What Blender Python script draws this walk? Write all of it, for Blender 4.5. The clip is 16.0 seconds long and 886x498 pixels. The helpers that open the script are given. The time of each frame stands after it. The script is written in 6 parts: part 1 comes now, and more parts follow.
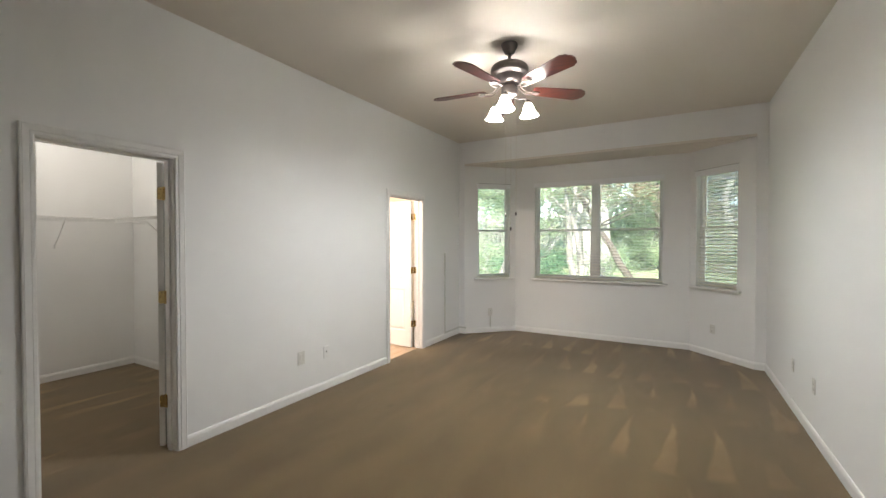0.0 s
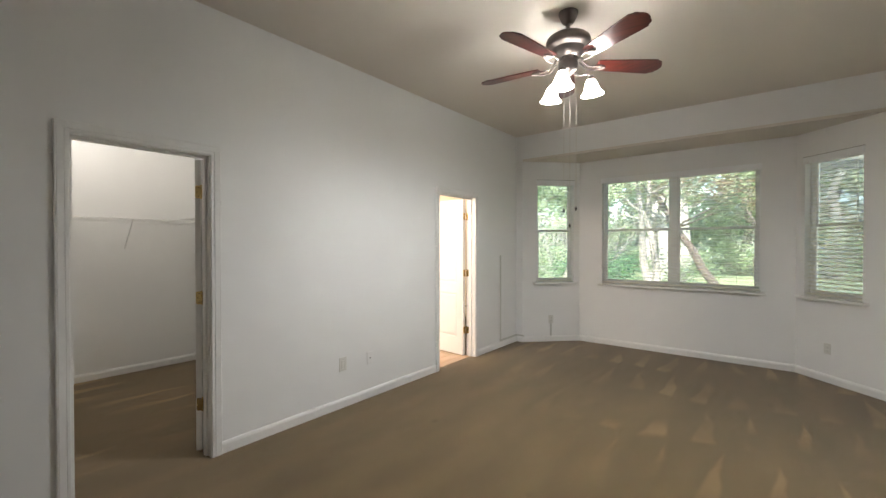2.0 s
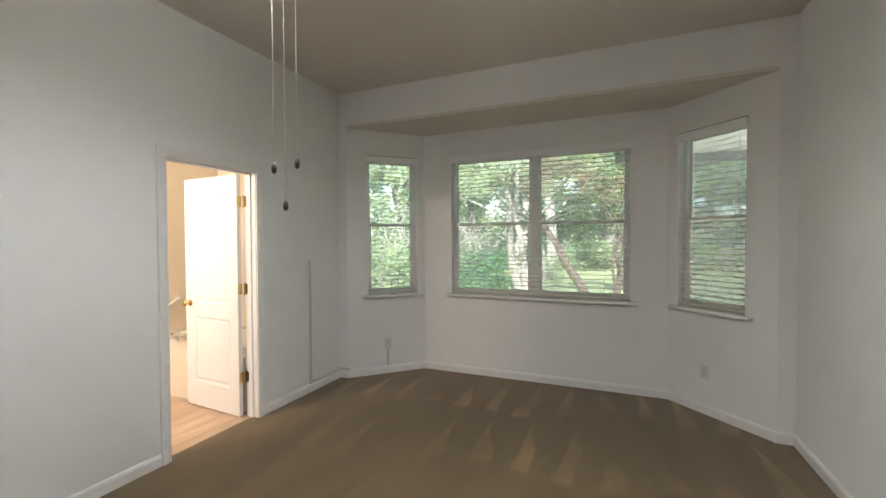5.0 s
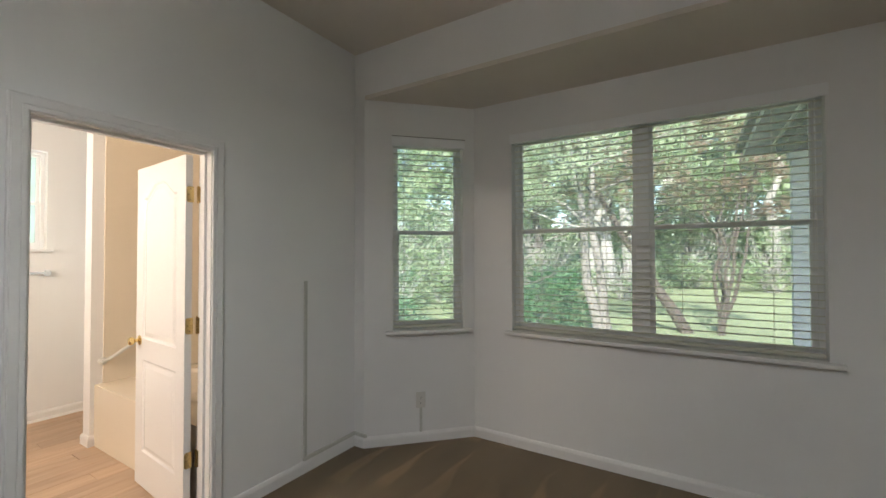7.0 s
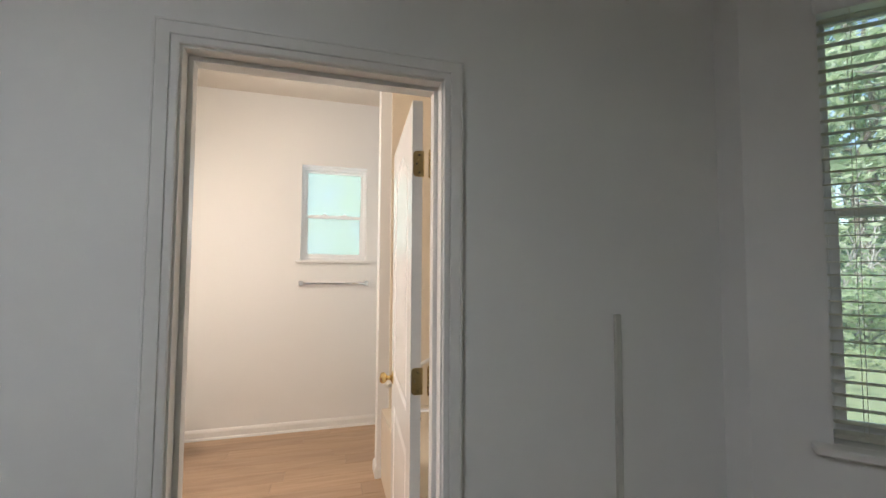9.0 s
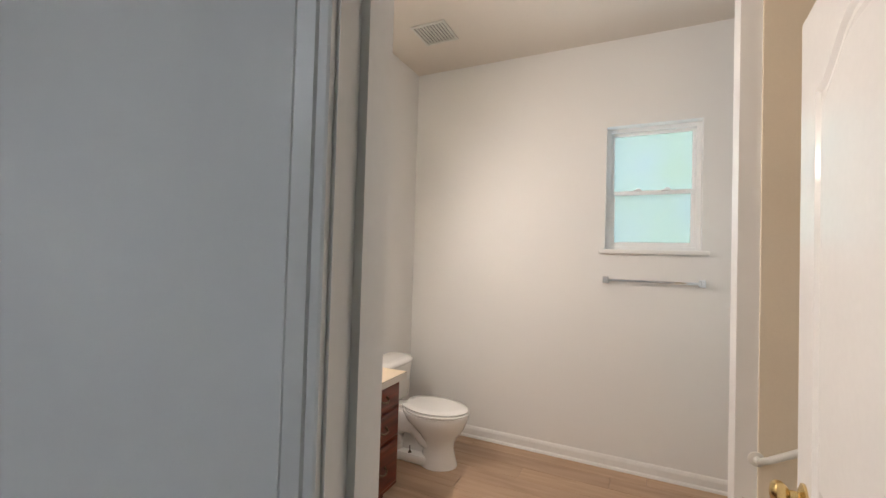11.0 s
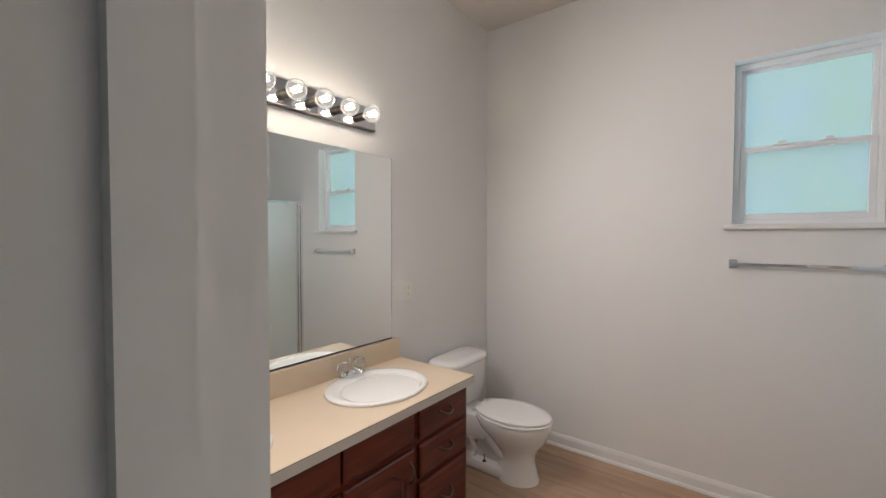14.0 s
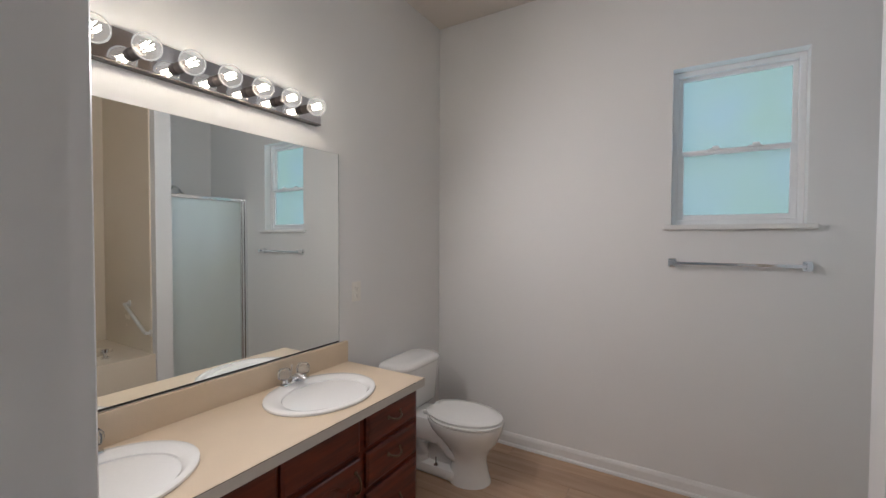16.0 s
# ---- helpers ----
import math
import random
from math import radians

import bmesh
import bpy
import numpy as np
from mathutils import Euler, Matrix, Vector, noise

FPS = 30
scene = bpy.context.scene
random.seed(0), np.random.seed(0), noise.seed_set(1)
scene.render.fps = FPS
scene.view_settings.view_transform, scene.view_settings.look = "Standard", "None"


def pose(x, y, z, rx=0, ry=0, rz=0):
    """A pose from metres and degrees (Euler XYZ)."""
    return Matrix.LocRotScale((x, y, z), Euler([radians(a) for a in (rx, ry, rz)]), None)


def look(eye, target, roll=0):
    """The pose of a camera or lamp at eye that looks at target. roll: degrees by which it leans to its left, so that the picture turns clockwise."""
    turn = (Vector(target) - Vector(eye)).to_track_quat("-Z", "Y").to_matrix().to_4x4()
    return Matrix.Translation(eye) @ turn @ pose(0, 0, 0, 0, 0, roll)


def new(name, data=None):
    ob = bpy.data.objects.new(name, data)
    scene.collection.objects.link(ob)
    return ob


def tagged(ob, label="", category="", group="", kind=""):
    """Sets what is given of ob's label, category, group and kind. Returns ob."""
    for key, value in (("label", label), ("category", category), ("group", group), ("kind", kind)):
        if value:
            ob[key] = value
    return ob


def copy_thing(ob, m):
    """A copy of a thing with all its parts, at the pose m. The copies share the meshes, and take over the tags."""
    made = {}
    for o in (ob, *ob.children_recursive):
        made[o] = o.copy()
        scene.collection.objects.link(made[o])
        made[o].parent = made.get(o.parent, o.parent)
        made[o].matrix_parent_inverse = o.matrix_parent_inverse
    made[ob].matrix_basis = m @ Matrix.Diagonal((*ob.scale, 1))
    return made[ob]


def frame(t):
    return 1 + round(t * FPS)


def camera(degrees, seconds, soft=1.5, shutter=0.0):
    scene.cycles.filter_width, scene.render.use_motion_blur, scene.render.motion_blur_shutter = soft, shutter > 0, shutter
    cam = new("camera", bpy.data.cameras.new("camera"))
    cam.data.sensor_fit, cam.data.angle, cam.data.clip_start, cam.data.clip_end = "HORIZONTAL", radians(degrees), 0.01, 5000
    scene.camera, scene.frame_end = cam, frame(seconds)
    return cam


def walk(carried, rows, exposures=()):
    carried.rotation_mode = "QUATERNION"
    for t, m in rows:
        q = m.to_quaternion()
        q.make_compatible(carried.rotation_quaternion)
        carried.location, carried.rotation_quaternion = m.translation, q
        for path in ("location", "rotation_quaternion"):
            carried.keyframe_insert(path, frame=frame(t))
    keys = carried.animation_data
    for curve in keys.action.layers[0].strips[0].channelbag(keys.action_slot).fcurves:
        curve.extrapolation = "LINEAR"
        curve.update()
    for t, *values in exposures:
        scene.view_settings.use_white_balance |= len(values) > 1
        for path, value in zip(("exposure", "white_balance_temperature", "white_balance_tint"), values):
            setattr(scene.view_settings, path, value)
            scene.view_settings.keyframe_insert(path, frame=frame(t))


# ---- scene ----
cam = camera(94.6, 16.0)
PATH = [
    (0, (-0.066, 0.645, 1.471), (-1.055, 2.383, 1.436), 0.0),
    (0.5, (-0.061, 0.746, 1.456), (-1.163, 2.415, 1.436), -0.0),
    (1, (-0.067, 0.797, 1.445), (-1.251, 2.409, 1.43), -0.1),
    (1.5, (-0.081, 0.866, 1.454), (-1.317, 2.438, 1.437), -0.1),
    (2, (-0.143, 1.011, 1.447), (-1.388, 2.576, 1.426), -0.0),
    (2.5, (-0.218, 1.215, 1.458), (-1.421, 2.813, 1.439), -0.2),
    (3, (-0.241, 1.414, 1.459), (-1.336, 3.087, 1.43), -0.2),
    (3.5, (-0.215, 1.724, 1.474), (-1.177, 3.477, 1.435), -0.2),
    (4, (-0.25, 2.035, 1.462), (-1.069, 3.859, 1.417), -0.2),
    (4.2, (-0.272, 2.205, 1.485), (-1.053, 4.046, 1.429), -0.4),
    (6.3, (-0.586, 3.706, 1.446), (-1.381, 5.541, 1.46), -0.0),
    (6.5, (-0.66, 3.817, 1.447), (-1.497, 5.633, 1.467), -0.1),
    (7, (-0.827, 4.137, 1.463), (-1.879, 5.839, 1.499), -0.1),
    (7.5, (-1.063, 4.409, 1.485), (-2.363, 5.927, 1.549), -0.0),
    (8, (-1.293, 4.699, 1.473), (-2.838, 5.966, 1.554), 0.0),
    (8.5, (-1.578, 4.909, 1.438), (-3.344, 5.842, 1.54), 0.2),
    (9, (-1.874, 5.037, 1.449), (-3.795, 5.584, 1.552), 0.3),
    (9.5, (-2.126, 5.139, 1.45), (-4.119, 5.274, 1.55), 0.2),
    (10, (-2.361, 5.12, 1.439), (-4.342, 4.861, 1.53), 0.2),
    (10.2, (-2.445, 5.089, 1.436), (-4.403, 4.694, 1.523), 0.7),
    (12.3, (-2.926, 4.938, 1.464), (-4.498, 3.703, 1.426), 0.3),
    (12.5, (-2.966, 4.922, 1.465), (-4.524, 3.67, 1.421), 0.1),
    (13, (-3.04, 4.897, 1.462), (-4.585, 3.628, 1.413), 0.2),
    (13.5, (-3.058, 4.909, 1.461), (-4.617, 3.657, 1.408), 0.2),
    (14, (-3.082, 4.909, 1.461), (-4.671, 3.696, 1.405), 0.1),
    (14.5, (-3.097, 4.907, 1.465), (-4.722, 3.742, 1.409), 0.1),
    (15, (-3.118, 4.91, 1.446), (-4.775, 3.792, 1.404), 0.0),
    (15.5, (-3.135, 4.912, 1.446), (-4.819, 3.834, 1.404), 0.1),
    (16, (-3.144, 4.909, 1.453), (-4.853, 3.87, 1.402), 0.2),
]
EXPOSURES = [(0.0, 2.33, 6500, 10), (4.0, 1.98, 6500, 10), (6.5, 1.7, 6400, 10), (8.0, 1.2, 6200, 10), (9.0, 1.15, 6100, 10), (10.0, 1.05, 6000, 10), (12.5, 0.68, 5700, 10), (14.0, 0.5, 5480, 10), (16.0, 0.24, 5280, 10)]
walk(cam, [(t, look(eye, target, roll)) for t, eye, target, roll in PATH], EXPOSURES)

# ---- world and light ----
world = bpy.data.worlds.new("world")
scene.world = world
world.use_nodes = True
_wn = world.node_tree.nodes
_sky = _wn.new("ShaderNodeTexSky")
_sky.sky_type = "NISHITA"
_sky.sun_disc = False
_sky.sun_elevation = radians(40)
_sky.sun_rotation = radians(170)
world.node_tree.links.new(_sky.outputs[0], _wn["Background"].inputs[0])
_wn["Background"].inputs[1].default_value = 0.15

sun = new("sun", bpy.data.lights.new("sun", "SUN"))
sun.data.energy = 4.9
sun.data.angle = radians(0.5)
sun.data.color = (1.0, 0.95, 0.87)
sun.matrix_basis = look((4, -24, 20), (0, 0, 0))


# daylight through the frosted bathroom window
day = new("window_daylight", bpy.data.lights.new("window_daylight", "AREA"))
day.data.shape, day.data.size, day.data.size_y = "RECTANGLE", 0.56, 0.86
day.data.energy = 3.8
day.data.color = (0.82, 0.94, 0.98)
day.matrix_basis = look((-5.985, 5.10, 1.98), (-4.0, 5.10, 1.98))


def bulb_light(name, at, watts, color, radius):
    lamp = new(name, bpy.data.lights.new(name, "POINT"))
    lamp.data.energy = watts
    lamp.data.color = color
    lamp.data.shadow_soft_size = radius
    lamp.location = at
    return lamp


def bar_bulb_light(at, watts, color):
    """The light of a globe bulb whose socket and bar shade the wall behind it; it points along +y."""
    lamp = new("vanity_lamp", bpy.data.lights.new("vanity_lamp", "SPOT"))
    lamp.data.energy = watts
    lamp.data.color = color
    lamp.data.shadow_soft_size = 0.03
    lamp.data.spot_size = radians(179)
    lamp.data.spot_blend = 0.8
    lamp.matrix_basis = look(at, Vector(at) + Vector((-0.12, 1, -0.42)))
    return lamp


# ---- materials ----
def material(name, color, rough=0.6, metal=0.0, var=0.06, scale=6.0, fine=120.0, bump=0.05, emit=None, strength=0.0, coat=0.0, fine_var=0.03):
    m = bpy.data.materials.new(name)
    m.use_nodes = True
    nt = m.node_tree
    n, l = nt.nodes, nt.links
    b = n["Principled BSDF"]
    co = n.new("ShaderNodeTexCoord")
    big = n.new("ShaderNodeTexNoise")
    big.inputs["Scale"].default_value = scale
    big.inputs["Detail"].default_value = 4
    l.new(co.outputs["Object"], big.inputs["Vector"])
    small = n.new("ShaderNodeTexNoise")
    small.inputs["Scale"].default_value = fine
    small.inputs["Detail"].default_value = 3
    l.new(co.outputs["Object"], small.inputs["Vector"])
    hsv = n.new("ShaderNodeHueSaturation")
    hsv.inputs["Color"].default_value = (*color, 1)
    add = n.new("ShaderNodeMath"); add.operation = "MULTIPLY_ADD"
    add.inputs[1].default_value = 2 * var; add.inputs[2].default_value = 1 - var
    l.new(big.outputs["Fac"], add.inputs[0])
    add2 = n.new("ShaderNodeMath"); add2.operation = "MULTIPLY_ADD"
    add2.inputs[1].default_value = 2 * fine_var
    l.new(small.outputs["Fac"], add2.inputs[0]); l.new(add.outputs[0], add2.inputs[2])
    l.new(add2.outputs[0], hsv.inputs["Value"])
    l.new(hsv.outputs[0], b.inputs["Base Color"])
    rr = n.new("ShaderNodeMath"); rr.operation = "MULTIPLY_ADD"
    rr.inputs[1].default_value = 0.12; rr.inputs[2].default_value = max(0.0, rough - 0.06)
    l.new(big.outputs["Fac"], rr.inputs[0]); l.new(rr.outputs[0], b.inputs["Roughness"])
    b.inputs["Metallic"].default_value = metal
    b.inputs["Coat Weight"].default_value = coat
    if bump:
        bp = n.new("ShaderNodeBump")
        bp.inputs["Strength"].default_value = bump
        bp.inputs["Distance"].default_value = 0.004
        l.new(small.outputs["Fac"], bp.inputs["Height"]); l.new(bp.outputs[0], b.inputs["Normal"])
    if emit:
        b.inputs["Emission Color"].default_value = (*emit, 1)
        b.inputs["Emission Strength"].default_value = strength
    return m


def glass_pane(name, tint, rough=0.02, ior=1.3):
    m = bpy.data.materials.new(name)
    m.use_nodes = True
    n, l = m.node_tree.nodes, m.node_tree.links
    n.remove(n["Principled BSDF"])
    tr = n.new("ShaderNodeBsdfTransparent"); tr.inputs[0].default_value = (*tint, 1)
    gl = n.new("ShaderNodeBsdfGlossy"); gl.inputs["Roughness"].default_value = rough
    fr = n.new("ShaderNodeFresnel"); fr.inputs[0].default_value = ior
    mx = n.new("ShaderNodeMixShader")
    l.new(fr.outputs[0], mx.inputs[0]); l.new(tr.outputs[0], mx.inputs[1]); l.new(gl.outputs[0], mx.inputs[2])
    l.new(mx.outputs[0], n["Material Output"].inputs[0])
    return m


def frosted(name, tint, haze=0.85, body=0.12, blur=0.55):
    m = bpy.data.materials.new(name)
    m.use_nodes = True
    n, l = m.node_tree.nodes, m.node_tree.links
    b = n["Principled BSDF"]
    b.inputs["Base Color"].default_value = (*tint, 1)
    b.inputs["Roughness"].default_value = 0.35
    tl = n.new("ShaderNodeBsdfTranslucent"); tl.inputs[0].default_value = (*tint, 1)
    # clouded green and blue tint imitates the outdoors blurred behind the window pane
    co = n.new("ShaderNodeTexCoord")
    cloud = n.new("ShaderNodeTexNoise"); cloud.inputs["Scale"].default_value = 3.0; cloud.inputs["Detail"].default_value = 5
    l.new(co.outputs["Object"], cloud.inputs["Vector"])
    ramp = n.new("ShaderNodeValToRGB")
    ramp.color_ramp.elements[0].position = 0.35; ramp.color_ramp.elements[1].position = 0.68
    ramp.color_ramp.elements[0].color = (tint[0] * 0.96, tint[1] * 1.0, tint[2] * 0.89, 1)
    ramp.color_ramp.elements[1].color = (tint[0] * 0.97, tint[1] * 1.0, min(1, tint[2] * 1.0), 1)
    l.new(cloud.outputs["Fac"], ramp.inputs[0]); l.new(ramp.outputs[0], tl.inputs[0])
    rf = n.new("ShaderNodeBsdfRefraction"); rf.inputs["Roughness"].default_value = blur; rf.inputs["IOR"].default_value = 1.02
    rf.inputs[0].default_value = (*tint, 1)
    l.new(ramp.outputs[0], rf.inputs[0])
    m1 = n.new("ShaderNodeMixShader"); m1.inputs[0].default_value = haze
    l.new(rf.outputs[0], m1.inputs[1]); l.new(tl.outputs[0], m1.inputs[2])
    m2 = n.new("ShaderNodeMixShader"); m2.inputs[0].default_value = body
    l.new(m1.outputs[0], m2.inputs[1]); l.new(b.outputs[0], m2.inputs[2])
    l.new(m2.outputs[0], n["Material Output"].inputs[0])
    return m


WALL = material("wall_paint", (0.81, 0.81, 0.80), 0.55, var=0.02, scale=1.2, fine=260, bump=0.06, fine_var=0.01)
CEIL = material("ceiling_paint", (0.70, 0.65, 0.585), 0.85, var=0.02, scale=1.0, fine=90, bump=0.25, fine_var=0.02)
TRIM = material("trim_gloss_white", (0.79, 0.785, 0.77), 0.42, var=0.03, scale=2.5, fine=40, bump=0.02)
DOORPAINT = material("door_semigloss", (0.79, 0.785, 0.77), 0.20, var=0.03, scale=2.5, fine=60, bump=0.015)
VINYL = material("window_vinyl", (0.85, 0.86, 0.87), 0.35, var=0.03, scale=5, fine=80, bump=0.02)
SLAT = material("blind_slat", (0.78, 0.77, 0.72), 0.45, var=0.05, scale=7, fine=60, bump=0.02)
# thin vinyl slats let some light through
_sn, _sl = SLAT.node_tree.nodes, SLAT.node_tree.links
_tr = _sn.new("ShaderNodeBsdfTranslucent"); _tr.inputs[0].default_value = (0.86, 0.84, 0.76, 1)
_sm = _sn.new("ShaderNodeMixShader"); _sm.inputs[0].default_value = 0.58
_so = _sn["Material Output"]
_sl.new(_sn["Principled BSDF"].outputs[0], _sm.inputs[1]); _sl.new(_tr.outputs[0], _sm.inputs[2]); _sl.new(_sm.outputs[0], _so.inputs[0])
CORD = material("cord", (0.75, 0.74, 0.70), 0.8)
BRASS = material("polished_brass", (0.66, 0.50, 0.23), 0.25, 1.0, var=0.15, scale=40)
CHROME = material("chrome", (0.85, 0.86, 0.88), 0.08, 1.0, var=0.03, scale=20, bump=0.0)
PEWTER = material("pewter_metal", (0.15, 0.13, 0.12), 0.36, 0.85, var=0.2, scale=30)
DARKBRASS = material("dark_pull", (0.17, 0.13, 0.09), 0.3, 1.0, var=0.2, scale=40)
PLATE = material("outlet_plastic", (0.66, 0.65, 0.61), 0.4, var=0.03, bump=0.0)
SLOT = material("slot_dark", (0.05, 0.05, 0.05), 0.6, bump=0.0)
PORCELAIN = material("porcelain", (0.86, 0.86, 0.84), 0.12, var=0.02, bump=0.0, coat=0.4)
LAMINATE = material("countertop_laminate", (0.65, 0.54, 0.40), 0.38, var=0.05, scale=14, fine=300, bump=0.03, fine_var=0.06)
TUBCREAM = material("tub_acrylic", (0.74, 0.66, 0.53), 0.25, var=0.03, scale=2, bump=0.0)
WIRE = material("coated_wire", (0.80, 0.80, 0.78), 0.4, bump=0.0)
GLASS = glass_pane("window_glass", (0.97, 0.985, 0.98))

# outdoor haze put into the bay window panes as a pale translucent veil
_gn, _gl = GLASS.node_tree.nodes, GLASS.node_tree.links
_haze = _gn.new("ShaderNodeBsdfTranslucent"); _haze.inputs[0].default_value = (0.92, 0.95, 0.93, 1)
_haze_mix = _gn.new("ShaderNodeMixShader")
_hn = _gn.new("ShaderNodeTexNoise"); _hn.inputs["Scale"].default_value = 3.0
_hf = _gn.new("ShaderNodeMath"); _hf.operation = "MULTIPLY_ADD"; _hf.inputs[1].default_value = 0.10; _hf.inputs[2].default_value = 0.10
_go = _gn["Material Output"]
_gs = _go.inputs[0].links[0].from_socket
_gl.new(_hn.outputs["Fac"], _hf.inputs[0]); _gl.new(_hf.outputs[0], _haze_mix.inputs[0])
_gl.new(_gs, _haze_mix.inputs[1]); _gl.new(_haze.outputs[0], _haze_mix.inputs[2]); _gl.new(_haze_mix.outputs[0], _go.inputs[0])
FROST = frosted("frosted_glass", (0.50, 0.53, 0.52), 1.0, 0.36)
SHOWER = frosted("shower_glass", (0.93, 0.985, 0.985), 0.45, 0.60, 0.22)
MIRROR = material("mirror_silver", (0.88, 0.91, 0.89), 0.02, 1.0, var=0.0, bump=0.0, fine_var=0.0)
for _n in MIRROR.node_tree.nodes:
    if _n.type == "BSDF_PRINCIPLED":
        for _l in list(_n.inputs["Roughness"].links):
            MIRROR.node_tree.links.remove(_l)
        _n.inputs["Roughness"].default_value = 0.005


def wood(name, dark, light, rough, axis, stretch=14.0, scale=3.0, coat=0.0, vary=0.0, bump=0.15):
    m = bpy.data.materials.new(name)
    m.use_nodes = True
    n, l = m.node_tree.nodes, m.node_tree.links
    b = n["Principled BSDF"]
    co = n.new("ShaderNodeTexCoord")
    mp = n.new("ShaderNodeMapping")
    s = [stretch * scale] * 3
    s[axis] = scale
    mp.inputs["Scale"].default_value = s
    l.new(co.outputs["Object"], mp.inputs["Vector"])
    if vary:
        info = n.new("ShaderNodeObjectInfo")
        off = n.new("ShaderNodeVectorMath"); off.operation = "MULTIPLY_ADD"
        off.inputs[1].default_value = (37, 53, 71)
        l.new(info.outputs["Random"], off.inputs[0]); l.new(co.outputs["Object"], off.inputs[2])
        l.new(off.outputs[0], mp.inputs["Vector"])
    g = n.new("ShaderNodeTexNoise"); g.inputs["Scale"].default_value = 1.0; g.inputs["Detail"].default_value = 8
    g.inputs["Distortion"].default_value = 0.6
    l.new(mp.outputs[0], g.inputs["Vector"])
    r = n.new("ShaderNodeValToRGB")
    r.color_ramp.elements[0].position = 0.3; r.color_ramp.elements[1].position = 0.72
    r.color_ramp.elements[0].color = (*dark, 1); r.color_ramp.elements[1].color = (*light, 1)
    l.new(g.outputs["Fac"], r.inputs[0])
    out = r.outputs[0]
    if vary:
        hs = n.new("ShaderNodeHueSaturation")
        ma = n.new("ShaderNodeMath"); ma.operation = "MULTIPLY_ADD"
        ma.inputs[1].default_value = vary; ma.inputs[2].default_value = 1 - vary / 2
        l.new(info.outputs["Random"], ma.inputs[0]); l.new(ma.outputs[0], hs.inputs["Value"])
        l.new(out, hs.inputs["Color"]); out = hs.outputs[0]
    l.new(out, b.inputs["Base Color"])
    b.inputs["Roughness"].default_value = rough
    b.inputs["Coat Weight"].default_value = coat
    bp = n.new("ShaderNodeBump"); bp.inputs["Strength"].default_value = bump; bp.inputs["Distance"].default_value = 0.002
    l.new(g.outputs["Fac"], bp.inputs["Height"]); l.new(bp.outputs[0], b.inputs["Normal"])
    return m


CHERRY = wood("cherry_cabinet", (0.048, 0.006, 0.003), (0.165, 0.026, 0.007), 0.36, 0, 9, 4)
BLADE = wood("mahogany_blade", (0.042, 0.007, 0.006), (0.105, 0.018, 0.012), 0.28, 0, 9, 4, coat=0.4)
PLANK = wood("vinyl_plank", (0.42, 0.285, 0.18), (0.54, 0.38, 0.26), 0.42, 1, 10, 2.2, vary=0.22, bump=0.08)


